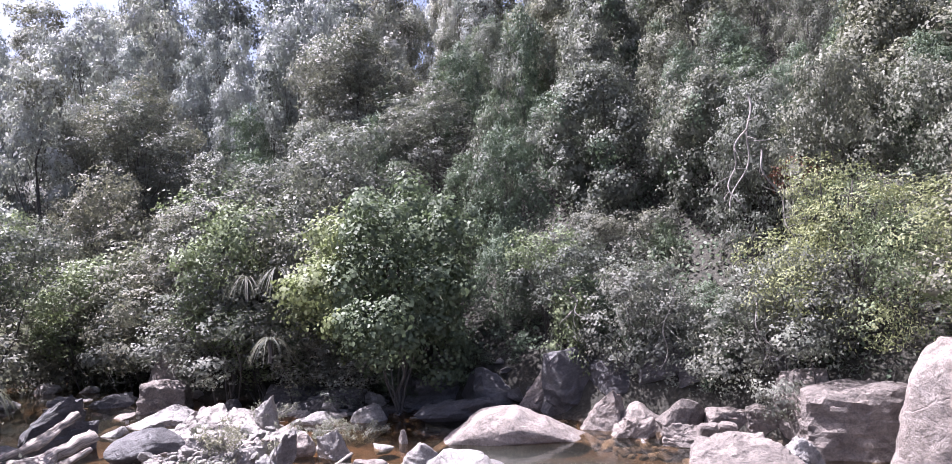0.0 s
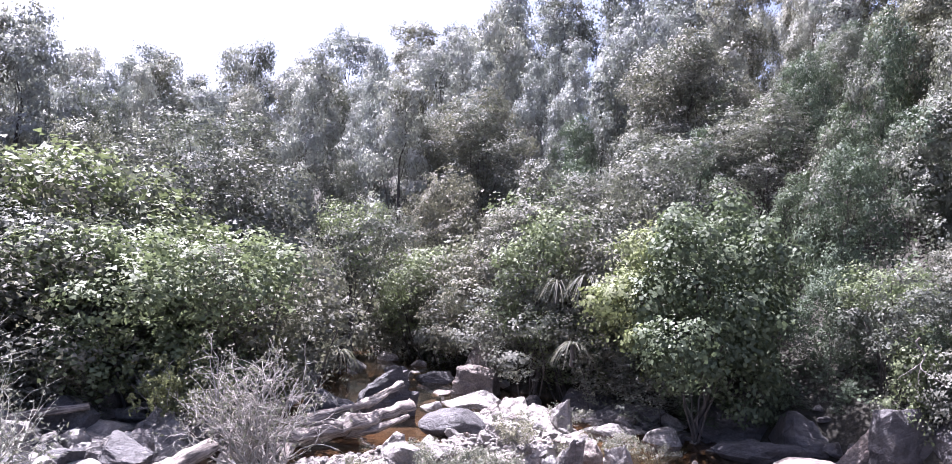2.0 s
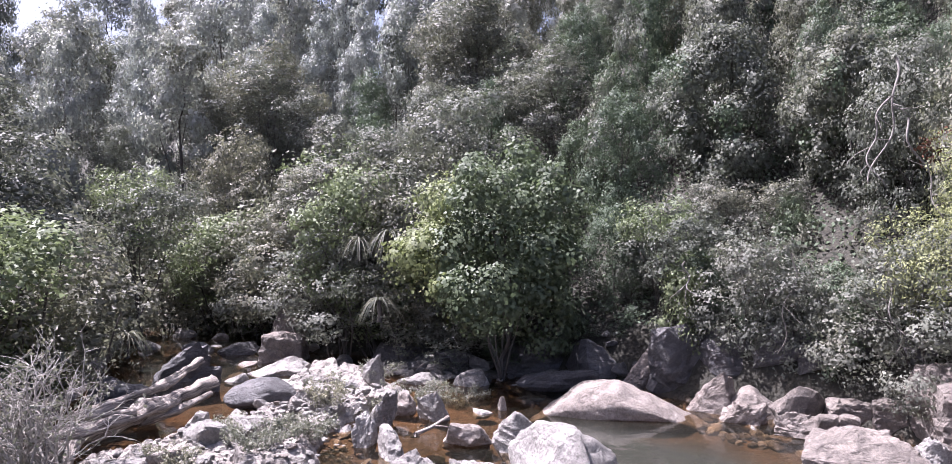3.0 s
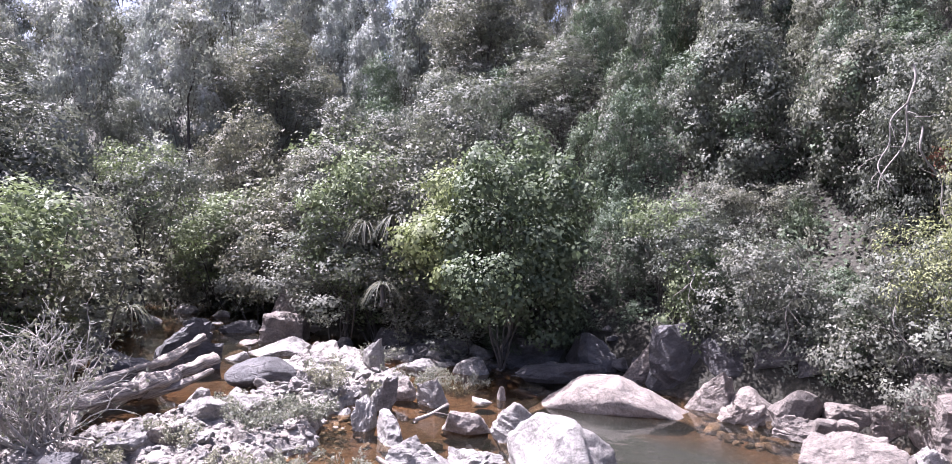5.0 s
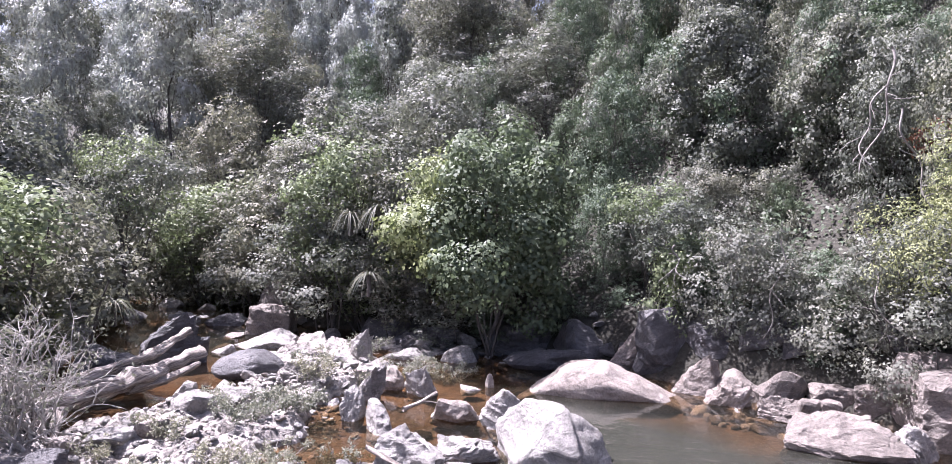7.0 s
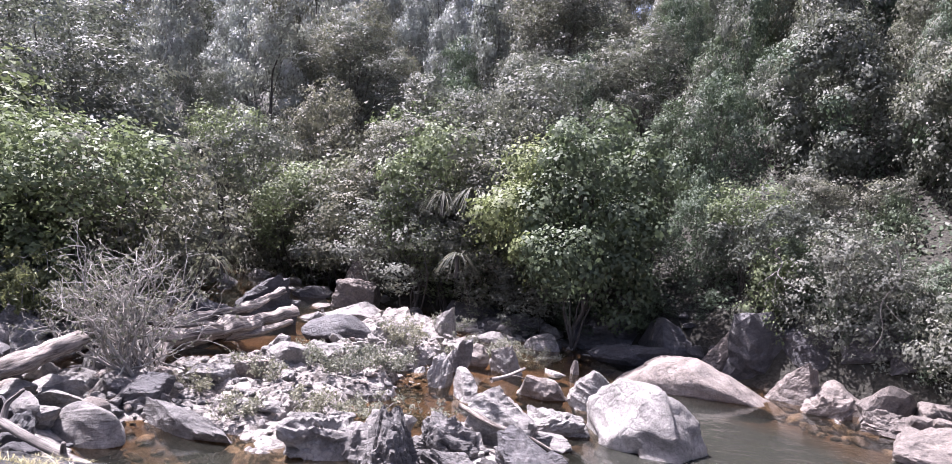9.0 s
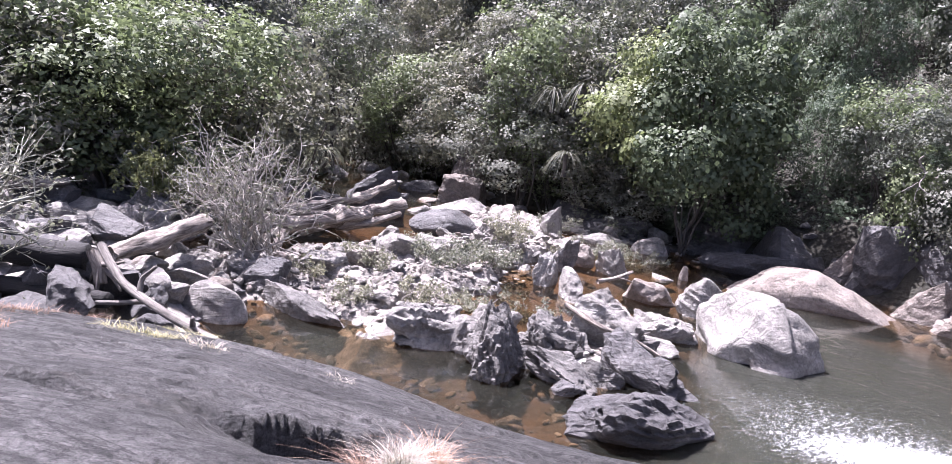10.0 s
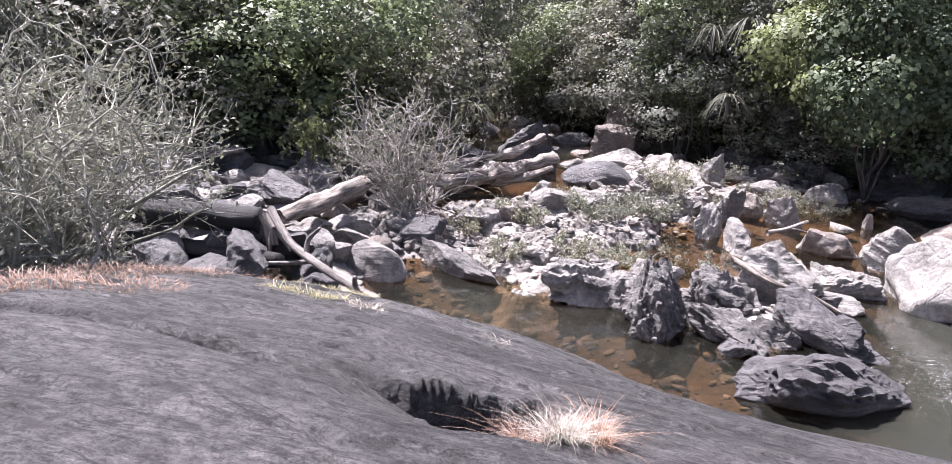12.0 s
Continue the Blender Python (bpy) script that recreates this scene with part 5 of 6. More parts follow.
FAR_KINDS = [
    plant("tree", tree_meshes(211, 11, 3.7, 17000, 0.19, [LEAF_HAZED, LEAF], low=0.02, plain=True), "hillside grey-green tree on the wooded hill", "tree", FAR),
    plant("tree", tree_meshes(212, 13, 3.3, 17000, 0.19, [LEAF_HAZED, LEAF_GREY], low=0.02, plain=True), "hillside tall tree on the wooded hill", "tree", FAR),
    plant("tree", tree_meshes(213, 10, 4.2, 17000, 0.19, [LEAF, LEAF_HAZED], low=0.02, plain=True), "hillside round-crowned tree on the wooded hill", "tree", FAR),
    plant("tree", tree_meshes(214, 14, 3.0, 17000, 0.19, LEAF_HAZED, BARK_PALE, 0.12, plain=True), "hillside pale-trunked tree on the wooded hill", "tree", FAR),
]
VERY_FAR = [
    plant("tree", tree_meshes(221, 11, 3.7, 9500, 0.28, [LEAF_HAZED, LEAF], low=0.02, plain=True), "distant grey-green tree on the wooded hill", "tree", FAR),
    plant("tree", tree_meshes(222, 13, 3.3, 9500, 0.28, [LEAF_HAZED, LEAF_GREY], low=0.02, plain=True), "distant tall tree on the wooded hill", "tree", FAR),
    plant("tree", tree_meshes(223, 10, 4.2, 9500, 0.28, [LEAF, LEAF_HAZED], low=0.02, plain=True), "distant round-crowned tree on the wooded hill", "tree", FAR),
    plant("tree", tree_meshes(224, 14, 3.0, 9500, 0.28, LEAF_HAZED, BARK_PALE, 0.12, plain=True), "distant pale-trunked tree on the wooded hill", "tree", FAR),
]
USED = set()


def set_plant(ob, x, y, turn, scale, z=None, tip=0.0):
    """Puts the first one in place, and copies of it after that. scale: across and up."""
    z = land_at(x, y) - 0.15 if z is None else z
    m = Matrix.Translation((x, y, z)) @ pose(0, 0, 0, 0, 0, turn) @ pose(0, 0, 0, tip) @ Matrix.Diagonal((scale[0], scale[0], scale[1], 1))
    if ob.name in USED:
        return copy_thing(ob, m)
    USED.add(ob.name)
    ob.matrix_basis = m
    return ob


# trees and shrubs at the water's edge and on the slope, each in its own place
# the crown's left gets lighter fresh leaves, its sunlit look put into colour
green = plant("tree", tree_meshes(301, 6.2, 3.4, 30000, 0.13, [LEAF_DEEP, LEAF_FRESH], low=0.08, number=26, clump=0.3, droop=0.8, sunlit_x=-1.7), "leafy bright green tree overhanging the dark bank", "tree")
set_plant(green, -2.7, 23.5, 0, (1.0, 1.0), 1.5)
tall = plant("tree", tree_meshes(302, 6.0, 2.8, 30000, 0.11, [LEAF, LEAF_DEEP], low=0.04, number=18, droop=0.9), "dense dusty tree hung with creepers above the boulders", "tree")
SHRUB = [
    plant("shrub", tree_meshes(311, 3.6, 1.9, 14000, 0.078, [LEAF_GREY, LEAF], low=0.05, number=18, plain=True), "dense grey-green shrub on the river bank", "shrub", "bank shrubs"),
    plant("shrub", tree_meshes(312, 3.2, 1.8, 13000, 0.076, [LEAF_BROWN, LEAF_FRESH], low=0.05, number=18, plain=True), "brownish shrub on the river bank", "shrub", "bank shrubs"),
    plant("shrub", tree_meshes(313, 3.0, 1.9, 13000, 0.08, [LEAF, LEAF_FRESH], low=0.05, number=18, plain=True), "fresh green shrub on the river bank", "shrub", "bank shrubs"),
]
yellow = plant("shrub", tree_meshes(314, 4.8, 3.0, 24000, 0.09, [LEAF_YELLOW, LEAF_FRESH], low=0.08, number=18, ratio=0.2), "feathery yellow-green shrub above the cliff block", "shrub")
set_plant(yellow, 9.7, 18.4, 0, (1.0, 1.0), 2.4)
tuft = plant("shrub", tree_meshes(315, 2.8, 1.3, 6000, 0.1, [LEAF_GREY, LEAF_FRESH], low=0.05, number=14, droop=0.9), "yellow-tipped shrub hanging over the stained boulder", "shrub")
set_plant(tuft, 2.9, 22.7, 0, (0.75, 0.9), 1.2, 8)
red = plant("shrub", tree_meshes(316, 1.4, 0.9, 900, 0.15, LEAF_RED, low=0.2, number=10), "rusty red-leaved shrub on the slope", "shrub")
set_plant(red, 9.9, 21.8, 0, (0.8, 0.8), 6.4)

# kind: the plant, its own height and half width
KINDS = {"A": (NEAR_KINDS[0], 6.4, 2.9), "B": (NEAR_KINDS[1], 7.2, 2.8), "C": (NEAR_KINDS[2], 6.6, 2.8), "D": (NEAR_KINDS[2], 6.6, 2.8), "P": (NEAR_KINDS[3], 7.2, 2.9), "E": (NEAR_KINDS[4], 5.6, 2.6),
         "T": (tall, 6.0, 2.8), "F": (SHRUB[2], 3.0, 1.9), "G": (SHRUB[2], 3.0, 1.9), "V": (FAR_KINDS[0], 11, 3.7), "W": (FAR_KINDS[1], 13, 3.3), "S": (SHRUB[0], 3.6, 1.9), "R": (SHRUB[1], 3.2, 1.8)}
SLOPE_TREES = (
    (-22.3, 22.3, 3.4, 4.2, 7.2, "B"), (-24.7, 18.4, 4.0, 2.5, 5.3, "A"), (-24.2, 15.6, 3.6, 2.0, 4.3, "B"), (-24.4, 43.6, 9.4, 3.2, 6.2, "P"), (-17.6, 38.2, 7.8, 2.4, 6.2, "B"),
    (-7.2, 33.4, 7.4, 2.4, 5.0, "A"), (-9.7, 31.6, 5.2, 2.0, 4.8, "C"), (-10.9, 28.0, 4.3, 2.0, 3.4, "E"), (1.2, 28.2, 4.8, 3.0, 7.3, "C"), (-1.8, 34.2, 8.0, 2.4, 5.1, "B"), (-26.8, 37.3, 7.0, 2.2, 4.7, "A"),
)
HIGH_TREES = (
    (-6.2, 39.7, 10.0, 2.9, 8.0, "B"), (-0.5, 36.2, 10.8, 2.6, 6.9, "C"), (3.4, 31.1, 7.8, 2.4, 5.6, "C"), (-7.1, 32.5, 5.6, 2.4, 6.6, "A"), (-9.9, 29.6, 3.8, 2.2, 5.9, "B"), (-18.5, 40.1, 7.7, 2.8, 7.9, "B"),
    (5.4, 28.9, 6.0, 3.0, 6.5, "T"), (4.5, 26.5, 3.5, 2.4, 5.2, "E"), (6.5, 25.0, 1.3, 2.0, 6.5, "D"), (8.7, 26.0, 5.6, 2.5, 5.3, "T"), (-1.4, 37.3, 10.4, 3.0, 6.0, "C"), (-6.8, 39.7, 10.2, 2.7, 7.8, "B"),
    (-12.6, 40.3, 8.4, 2.7, 7.8, "C"), (11.1, 29.0, 7.8, 3.4, 7.0, "C"),
)
BANK_PLANTS = (
    (14.8, 24.9, 7.4, 3.2, 6.4, "T"), (6.4, 26.2, 3.2, 2.4, 5.5, "E"), (-17.8, 26.6, 3.9, 2.5, 3.6, "F"), (2.4, 24.0, 3.0, 1.5, 2.4, "G"), (-13.2, 29.2, 1.4, 2.5, 4.4, "S"), (-9.4, 25.9, 1.2, 2.0, 3.3, "S"),
    (-16.4, 31.4, 1.2, 2.9, 4.4, "R"), (-8.3, 26.8, 1.9, 1.8, 4.0, "R"), (6.6, 20.4, 0.9, 1.9, 4.2, "D"), (7.6, 19.0, 0.9, 1.5, 3.2, "S"), (4.6, 21.8, 0.9, 1.3, 2.6, "D"), (5.6, 22.2, 1.2, 1.7, 4.2, "D"),
)
# low D rows: deep leaf colour stands in for the dark shade under trees
BANK_SHRUBS = (
    (-16.9, 12.2, 1.0, 2.0, 3.2, "R"), (-16.0, 14.2, 0.9, 2.1, 3.3, "R"), (-14.6, 16.6, 0.9, 2.1, 3.4, "R"), (-18.7, 22.2, 1.0, 2.0, 4.0, "S"), (-18.4, 10.0, 1.1, 2.2, 3.4, "S"), (-13.6, 14.5, 0.6, 1.0, 1.3, "G"),
    (-2.6, 24.4, 0.5, 1.7, 2.0, "D"), (-4.6, 25.0, 0.6, 1.6, 2.0, "S"), (-0.6, 24.4, 0.6, 1.6, 2.0, "D"), (1.5, 24.2, 1.0, 1.4, 1.9, "D"), (-6.9, 25.9, 0.6, 1.5, 2.2, "R"), (4.4, 22.5, 0.9, 1.3, 2.4, "D"),
    (4.8, 21.5, 1.0, 1.5, 3.2, "S"), (3.9, 22.6, 1.3, 1.5, 3.0, "D"), (6.0, 20.9, 0.9, 1.3, 2.6, "S"),
    (0.9, 24.9, 2.3, 2.2, 4.6, "C"), (-5.7, 25.4, 2.0, 1.9, 3.8, "C"), (3.4, 23.2, 2.4, 1.4, 2.6, "C"), (8.9, 19.2, 1.9, 1.6, 2.6, "S"), (-7.0, 27.9, 2.0, 2.2, 4.4, "S"), (-5.4, 26.6, 1.8, 1.8, 3.4, "R"), (12.6, 16.0, 2.5, 2.0, 3.5, "R"), (-19.6, 8.0, 1.3, 2.2, 3.6, "S"), (-11.2, 28.6, 2.0, 2.2, 3.4, "S"),
)


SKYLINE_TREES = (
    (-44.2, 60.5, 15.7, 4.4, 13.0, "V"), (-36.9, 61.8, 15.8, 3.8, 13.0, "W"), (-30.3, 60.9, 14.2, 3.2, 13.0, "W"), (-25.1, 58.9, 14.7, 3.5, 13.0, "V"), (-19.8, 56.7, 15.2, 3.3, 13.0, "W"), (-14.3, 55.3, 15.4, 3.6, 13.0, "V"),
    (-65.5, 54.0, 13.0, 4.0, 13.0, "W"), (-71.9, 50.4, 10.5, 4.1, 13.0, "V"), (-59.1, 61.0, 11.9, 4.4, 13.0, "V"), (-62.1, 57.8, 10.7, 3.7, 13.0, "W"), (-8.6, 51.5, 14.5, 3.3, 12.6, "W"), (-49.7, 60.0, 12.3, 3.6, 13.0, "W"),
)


def forest():
    rng = random.Random(5)
    spots = [(-2.7, 24.3)]
    for x, y, z, spread, height, kind in SKYLINE_TREES + SLOPE_TREES + HIGH_TREES + BANK_PLANTS + BANK_SHRUBS:
        ob, tall0, wide0 = KINDS[kind]
        spots.append((x, y))
        set_plant(ob, x, y, rng.uniform(0, 360), ((0.9 if height > 4.5 else 1.0) * spread / wide0, height / tall0), z)
    tries = [(rng.uniform(-44, 76), rng.random(), k) for k in range(9000)]
    for near, far, gap0, limit in ((18, 34, 2.4, 58), (34, 55, 3.2, 84), (55, 80, 4.3, 74), (80, 125, 5.6, 74)):
        count = 0
        for az, r, k in tries:
            d = near + (far - near) * r
            a = radians(az)
            x, y = -math.sin(a) * d, math.cos(a) * d
            if count >= limit or any((x - u) ** 2 + (y - v) ** 2 < gap0 * gap0 for u, v in spots):
                continue
            hill = float(side(HILL_FOOT, np.array([x]), np.array([y]))[0])
            bank = -float(side(LEFT_BANK, np.array([x]), np.array([y]))[0])
            if not (hill > 3.4 or bank > 5.0 or (y > 34.5 and d > 37)):
                continue
            spots.append((x, y))
            s = rng.uniform(0.85, 1.2) if d < 34 else rng.uniform(1.0, 1.4) if d < 44 else rng.uniform(0.82, 1.12)
            if bank > 3 and d < 42:
                s *= 0.7
            # right of x -5 mostly deep-green kinds: the slope's shade put into leaf colour
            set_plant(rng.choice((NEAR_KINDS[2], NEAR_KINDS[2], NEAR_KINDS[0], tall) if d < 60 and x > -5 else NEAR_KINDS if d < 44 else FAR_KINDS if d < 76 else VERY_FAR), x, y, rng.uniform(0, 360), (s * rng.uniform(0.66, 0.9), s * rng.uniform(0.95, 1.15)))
            count += 1


forest()


def bank_shrubs():
    rng = random.Random(11)
    # round the river bend
    for x, y, k, s in ((-13.2, 30.6, 0, 1.3), (-15.6, 32.4, 1, 1.4), (-18.0, 33.0, 0, 1.4), (-7.4, 28.6, 0, 1.4), (-10.6, 30.0, 1, 1.5), (-20.2, 31.8, 0, 1.4)):
        set_plant(SHRUB[k], x, y, rng.uniform(0, 360), (s, s))
    # left bank
    for x, y, k, s in ((-20.2, 24.6, 1, 1.0), (-22.2, 26.6, 0, 1.1), (-24.2, 29.2, 1, 1.1), (-22.6, 27.6, 0, 1.2), (-15.9, 11.6, 0, 0.45), (-16.7, 10.2, 2, 0.5), (-17.2, 8.4, 1, 0.5), (-15.0, 17.6, 1, 0.6), (-17.0, 15.2, 0, 1.1), (-18.4, 13.2, 0, 1.2), (-20.4, 10.6, 1, 1.2), (-17.4, 17.6, 1, 1.1), (-20.6, 14.0, 1, 1.5), (-22.0, 11.0, 0, 1.5), (-20.9, 21.6, 0, 1.4), (-21.6, 17.4, 0, 1.6), (-22.6, 8.0, 0, 1.5), (-21.6, 23.6, 0, 1.7)):
        set_plant(SHRUB[k], x, y, rng.uniform(0, 360), (s * 1.15, s))


bank_shrubs()


def undergrowth():
    """Creepers and low leaves over the slope."""
    rng = np.random.RandomState(8)
    n = 150000
    az, d = np.radians(rng.uniform(-44, 76, n)), 17 + 45 * rng.rand(n)
    x, y = -np.sin(az) * d, np.cos(az) * d
    z, hill, bank = land(x, y)
    keep = (hill > 1.4) | (bank > 5.0) | (y > 33)
    x, y, z = x[keep], y[keep], z[keep]
    lift = 0.9 * rng.rand(len(x)) ** 1.5 * (0.6 + fbm(flat3(x, y, 2.0), 2, 6))
    p = np.stack([x, y, z + np.clip(lift, 0.02, None)], -1)
    out = rng.normal(0, 0.6, p.shape) + np.array([-0.2, -0.5, 0.3])
    v, f, nor = leaf_cards(p, out, 0.17, 0.32, rng, 0.3)
    tagged(new("undergrowth", mesh_from("undergrowth", v, f, [LEAF, LEAF_DEEP], True, (rng.rand(len(p)) < 0.6).astype(int), nor)), "leafy undergrowth and creepers covering the slope", "undergrowth", kind="stuff")


undergrowth()


# long-leaved rosettes
def rosette(x, y, z, size, count, seed, mat=LEAF):
    rng = np.random.RandomState(seed)
    ob = thing("screw_pine", x, y, z, "spiky rosette of long drooping leaves on the bank", "screw pine", "screw pines")
    child("stem", log_mesh("stem", (0, 0, -0.7), (0, 0, 0.05), 0.08, 0.07, BARK, seed, 0.05, 0.1, 8, 8), ob)
    for _ in range(count):
        a, rise = rng.uniform(0, math.tau), rng.uniform(0.1, 1.2)
        t = np.linspace(0, 1, 7)
        ln = size * rng.uniform(0.8, 1.2)
        out = ln * (t * 0.9)
        up = ln * (rise * t - (0.75 + rise) * t ** 2)
        c, s = math.cos(a), math.sin(a)
        w = 0.022 * size * (1 - t) ** 0.6 + 0.003
        mid = np.stack([out * c, out * s, up], -1)
        sidev = np.array([-s, c, 0.0])
        v = np.concatenate([mid - sidev * w[:, None], mid + sidev * w[:, None], mid - np.array([0, 0, 0.02])])
        i = np.arange(6)[:, None]
        f = np.concatenate([i + np.array([[0, 1, 15, 14]]), i + np.array([[14, 15, 8, 7]])])
        child("leaf", mesh_from("leaf", v, f, mat, True), ob)


rosette(-6.8, 23.3, 2.5, 0.85, 34, 1, LEAF_GREY)
rosette(-7.7, 24.0, 4.5, 0.9, 34, 2, LEAF_GREY)
rosette(-6.7, 24.2, 4.75, 1.0, 34, 3, LEAF_GREY)
rosette(-13.7, 20.0, 1.75, 0.8, 40, 4, LEAF_BROWN)


def liana(x, y, z, drop, sway, radius, seed, label="pale bare liana hanging from the trees"):
    ob = thing("liana", x, y, z, label, "liana", "lianas")
    rng = np.random.RandomState(seed)
    t = np.linspace(0, 1, 30)
    path = np.stack([sway * np.sin(t * 2.6 + seed) + 0.12 * np.sin(t * 11 + seed), -0.3 * t + 0.1 * np.cos(t * 7 + seed), -drop * t], -1)
    v, f = tubes([(path, radius * (1 - 0.5 * t))], 6)
    child("stem", mesh_from("stem", v, f, BARK_PALE, True), ob)
    for _ in range(5):
        k = rng.randint(6, 26)
        end = path[k] + np.array([rng.uniform(-0.7, 0.7), rng.uniform(-0.5, 0.1), rng.uniform(-0.6, 0.3)])
        v, f = tubes([limb(rng, path[k], end, radius * 0.5, radius * 0.2, 7, 0.2)], 5)
        child("shoot", mesh_from("shoot", v, f, BARK_PALE, True), ob)


liana(7.7, 21.2, 9.4, 3.4, 0.5, 0.035, 1)
liana(8.3, 20.0, 7.6, 2.6, -0.4, 0.03, 2)
liana(7.7, 20.4, 8.2, 2.3, 0.45, 0.03, 3)
liana(3.2, 21.6, 3.9, 1.2, 0.4, 0.025, 4)
liana(5.2, 20.2, 4.2, 2.6, -0.25, 0.02, 5)
liana(6.9, 18.4, 3.9, 2.2, 0.2, 0.02, 6)


# ---------------------------------------------------------------- bare and dry shrubs
def twiggy(name, x, y, z, height, spread, stems, seed, label, leaf, leaves, leafsize, bark=TWIG, lean=(0, 0), thick=0.022, curl=0.35, shoots=5):
    rng = np.random.RandomState(seed)
    ob = thing(name, x, y, z, label, "shrub")
    ends, fine = [], []
    for i in range(stems):
        a = rng.uniform(0, math.tau)
        r = spread * math.sqrt(rng.rand())
        end = np.array([lean[0] + r * math.cos(a), lean[1] + r * math.sin(a), height * rng.uniform(0.45, 1.0) * (1 - 0.35 * (r / spread) ** 2)])
        root = np.array([rng.normal(0, spread * 0.18), rng.normal(0, spread * 0.18), -0.1])
        pts, rad = limb(rng, root, end, thick * rng.uniform(0.6, 2.0), thick * 0.35, 9, curl)
        v, f = tubes([(pts, rad)], 5)
        child("stem", mesh_from("stem", v, f, bark, True), ob)
        for _ in range(shoots):
            k = rng.randint(3, 9)
            d = rng.normal(0, 1, 3) * 0.7 + np.array([math.cos(a) * 0.5, math.sin(a) * 0.5, 0.55])
            tip = pts[k] + d / np.linalg.norm(d) * height * rng.uniform(0.10, 0.26)
            tp, tr = limb(rng, pts[k], tip, thick * 0.4, thick * 0.12, 5, 0.2)
            fine.append((tp, tr))
            for _ in range(3):
                j = rng.randint(1, 5)
                d2 = d / np.linalg.norm(d) + rng.normal(0, 0.6, 3)
                t2 = tp[j] + d2 * height * rng.uniform(0.03, 0.08)
                fine.append(limb(rng, tp[j], t2, thick * 0.2, thick * 0.08, 3, 0.1))
                ends.append(t2)
            ends.append(tip)
    v, f = tubes(fine, 4)
    tagged(child("twig", mesh_from("twig", v, f, bark, True), ob, "fine bare twigs"), kind="stuff")
    if leaves:
        e = np.array(ends)[rng.randint(0, len(ends), leaves)] + rng.normal(0, 0.04, (leaves, 3))
        v, f, nor = leaf_cards(e, rng.normal(0, 1, (leaves, 3)), leafsize, 0.3, rng, 0.1)
        tagged(child("foliage", mesh_from("foliage", v, f, leaf, False), ob), kind="stuff")
    return ob


twiggy("dead_bush", -7.9, 3.7, 1.5, 2.2, 1.5, 150, 1, "tangled half-dead bush with pale bare twigs on the slab", LEAF_HERB, 9000, 0.05, BUSH_TWIG, (0.15, 0.1), 0.015, 0.55, 11)
twiggy("dry_shrub", -10.1, 12.3, 0.4, 2.7, 1.5, 44, 2, "dry grey shrub with sparse leaves on the gravel bar", LEAF_BROWN, 1700, 0.09, TWIG, (0, 0), 0.022, 0.2, 8)
twiggy("dry_shrub", -13.7, 13.2, 0.75, 1.5, 1.3, 24, 3, "low leafy yellow-green shrub beside the dry one", LEAF_YELLOW, 4200, 0.12, TWIG, (0, 0), 0.018, 0.2, 6)
for k, (x, y, h, w, n) in enumerate(((-6.7, 14.7, 0.65, 0.9, 2600), (-6.0, 15.6, 0.55, 0.7, 1800), (-6.3, 17.7, 0.75, 0.6, 1500), (-4.9, 21.0, 0.7, 1.0, 2200), (-6.3, 12.4, 0.4, 0.8, 1500), (-7.7, 13.2, 0.4, 0.8, 1500), (-7.9, 15.6, 0.4, 0.7, 1000), (-3.6, 21.2, 0.6, 0.8, 1500), (-7.0, 11.3, 0.35, 0.6, 900), (-5.4, 13.2, 0.4, 0.8, 1600), (-7.1, 16.2, 0.4, 0.9, 1800), (-8.6, 12.4, 0.35, 0.7, 1100), (-5.5, 18.9, 0.5, 0.8, 1500), (-7.4, 20.4, 0.5, 0.9, 1600), (-4.4, 13.9, 0.35, 0.6, 900), (-6.6, 22.2, 0.6, 0.9, 1600))):
    twiggy("low_shrub", x, y, max(land_at(x, y), float(bar_height(np.array([x]), np.array([y]))[0])), h, w, 16, 20 + k, "low pale-green herb growing in the gravel", LEAF_HERB, int(n * 0.8), 0.065, TWIG, (0, 0), 0.008, 0.2, 5)


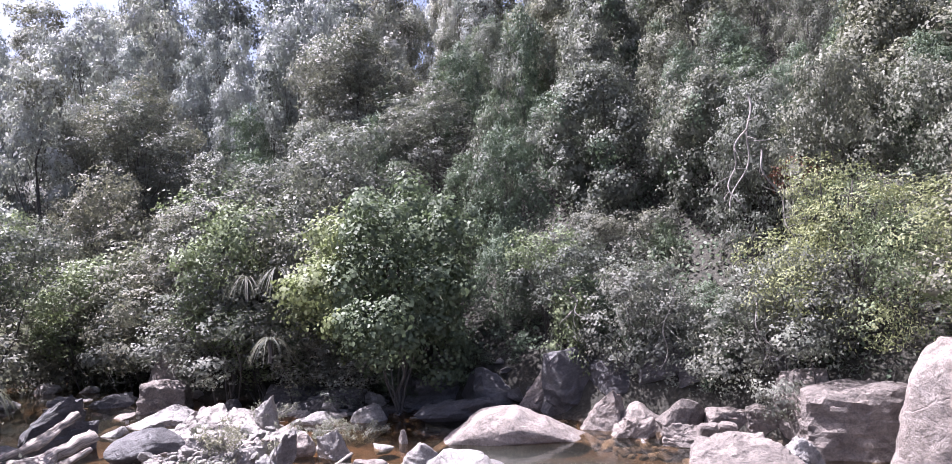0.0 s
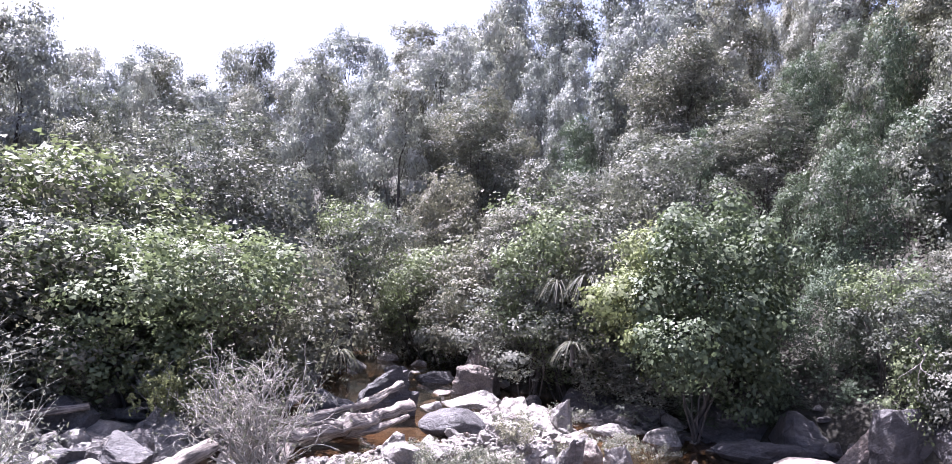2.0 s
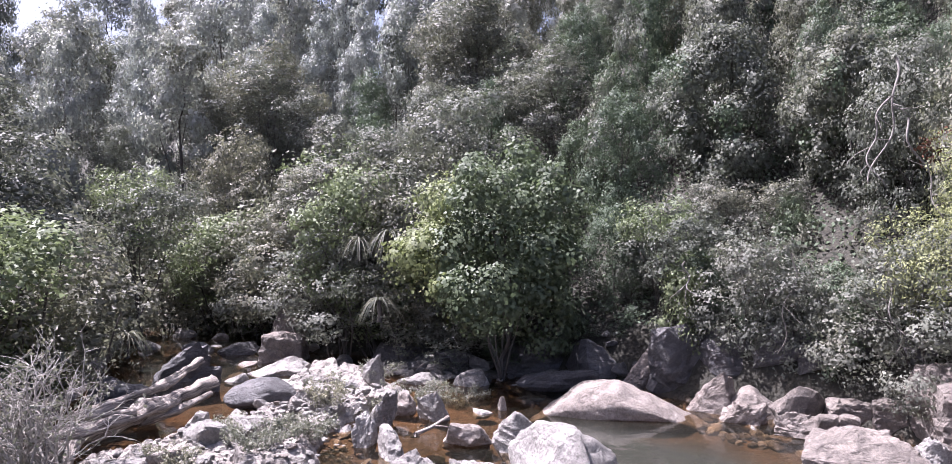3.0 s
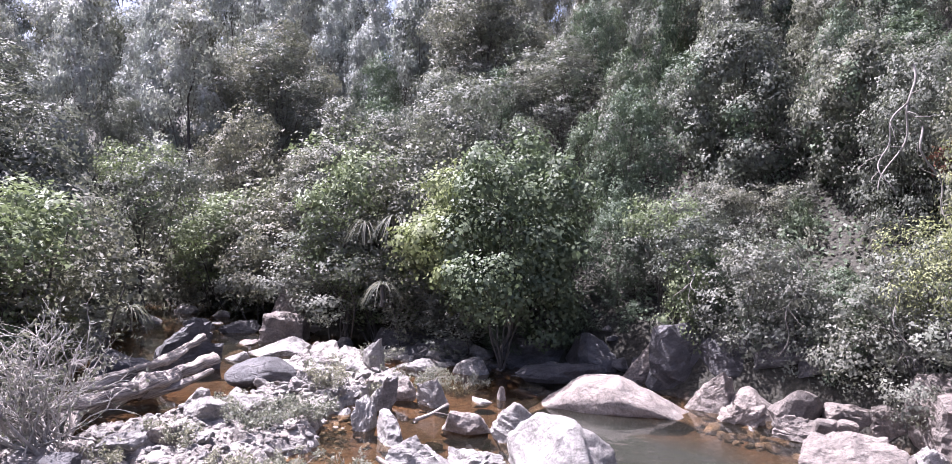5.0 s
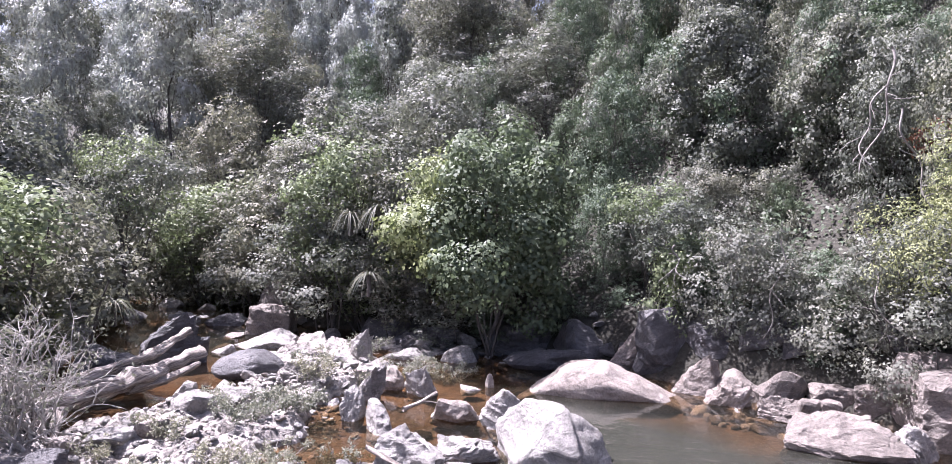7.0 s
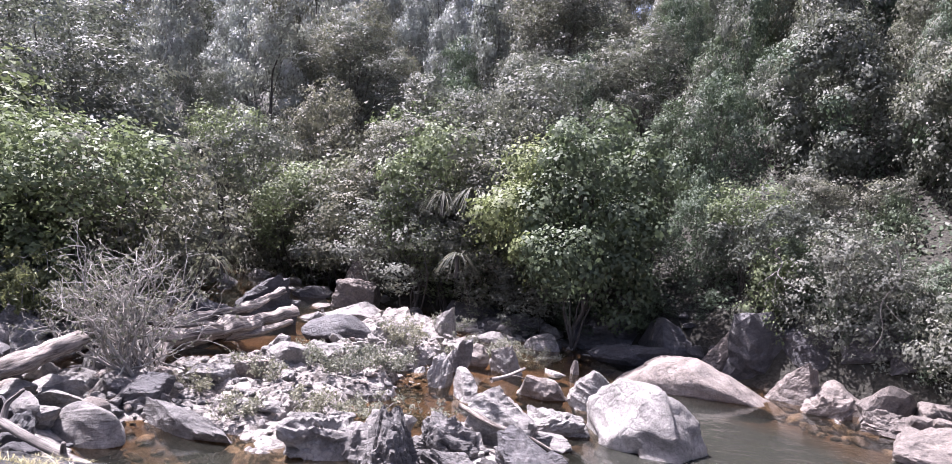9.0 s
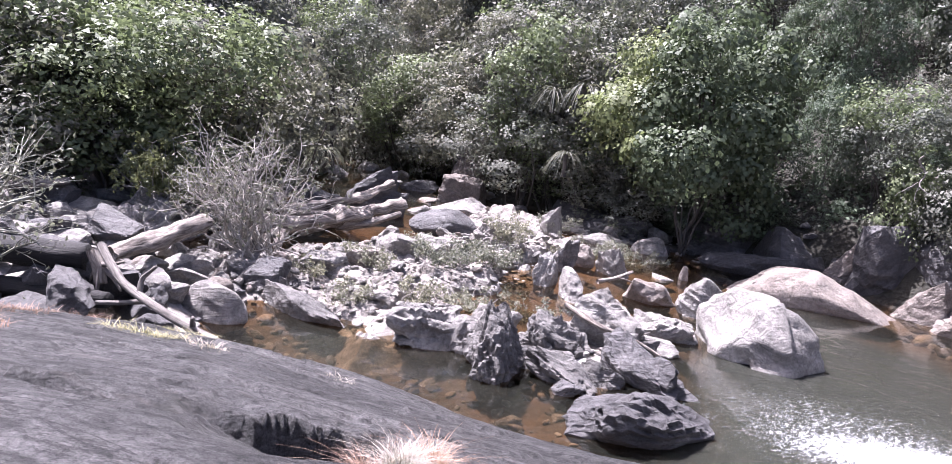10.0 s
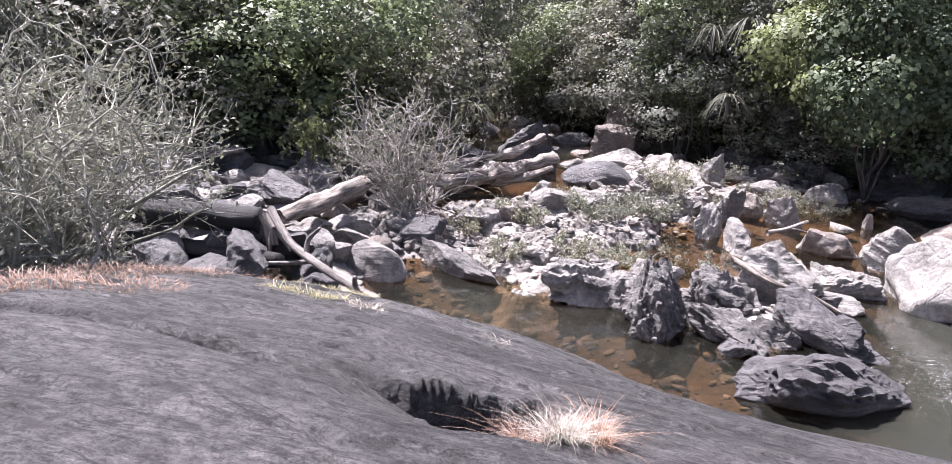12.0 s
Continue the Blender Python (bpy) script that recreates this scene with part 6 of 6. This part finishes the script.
# dry grass on the slab
def grass(x, y, width, height, count, seed, mat, label, blade=1.0):
    rng = np.random.RandomState(seed)
    a, r = rng.uniform(0, math.tau, count), width * np.sqrt(rng.rand(count)) * 0.5
    bx, by = x + r * np.cos(a), y + r * np.sin(a)
    ln = height * rng.uniform(0.4, 1.25, count)
    d = rng.normal(0, 0.45, (count, 2)) + np.stack([np.cos(a), np.sin(a)], -1) * 0.35
    t = np.array([0, 0.4, 0.75, 1.0])
    bz = slab_surface(bx, by) - 0.02
    mid = np.stack([bx[:, None] + d[:, :1] * ln[:, None] * t ** 1.6, by[:, None] + d[:, 1:] * ln[:, None] * t ** 1.6, bz[:, None] + ln[:, None] * (t - 0.45 * t ** 2.2)], -1)
    w = blade * (0.0008 + 0.0009 * rng.rand(count))[:, None] * np.array([1, 0.9, 0.6, 0.15])
    sidev = np.stack([-d[:, 1], d[:, 0], 0 * d[:, 0]], -1)
    sidev /= np.linalg.norm(sidev, axis=1)[:, None] + 1e-6
    v = np.stack([mid - sidev[:, None] * w[..., None], mid + sidev[:, None] * w[..., None]], 2).reshape(-1, 3)
    i = np.arange(count)[:, None, None] * 8 + np.arange(3)[None, :, None] * 2
    f = (i + np.array([0, 1, 3, 2])).reshape(-1, 4)
    tagged(new("grass_tuft", mesh_from("grass_tuft", v, f, mat, True)), label, "grass", kind="stuff")


grass(-1.88, 3.3, 0.16, 0.19, 520, 1, [GRASS_DRY], "pale dry grass tuft in a crack of the slab")
grass(-1.8, 3.48, 0.14, 0.2, 380, 2, [GRASS_RUST], "rusty dry grass tuft in a crack of the slab")
grass(-2.0, 3.25, 0.16, 0.18, 360, 3, [GRASS_RUST], "rusty dry grass tuft in a crack of the slab")
grass(-6.3, 6.3, 1.0, 0.12, 700, 4, [GRASS_GREEN], "yellowing grass patch on the slab", 2.6)
grass(-7.3, 5.6, 1.3, 0.1, 400, 5, [GRASS_DRY], "dry straw patch on the slab", 2.6)
grass(-6.2, 4.7, 1.2, 0.1, 350, 6, [GRASS_RUST], "rusty dry grass at the bush's foot", 2.6)
grass(-5.9, 3.5, 1.0, 0.12, 420, 7, [GRASS_RUST], "rusty dry grass at the bush's foot", 2.6)
grass(-5.5, 2.8, 0.8, 0.14, 450, 9, [GRASS_RUST], "rusty dry grass on the slab beside the bush", 2.6)
grass(-5.1, 3.3, 0.7, 0.08, 350, 10, [GRASS_RUST], "short rusty grass along a ledge of the slab", 2.6)
grass(-5.9, 4.0, 1.0, 0.1, 500, 11, [GRASS_RUST], "short rusty grass along a ledge of the slab", 2.6)
grass(-4.7, 4.5, 0.6, 0.1, 350, 12, [GRASS_GREEN], "yellowing grass patch on the slab", 2.6)
grass(-4.2, 4.6, 0.3, 0.1, 120, 13, [GRASS_DRY], "thin dry grass in a crack of the slab", 2.6)
grass(-3.4, 5.2, 0.25, 0.08, 60, 8, [GRASS_DRY], "thin dry grass in a crack of the slab", 2.6)
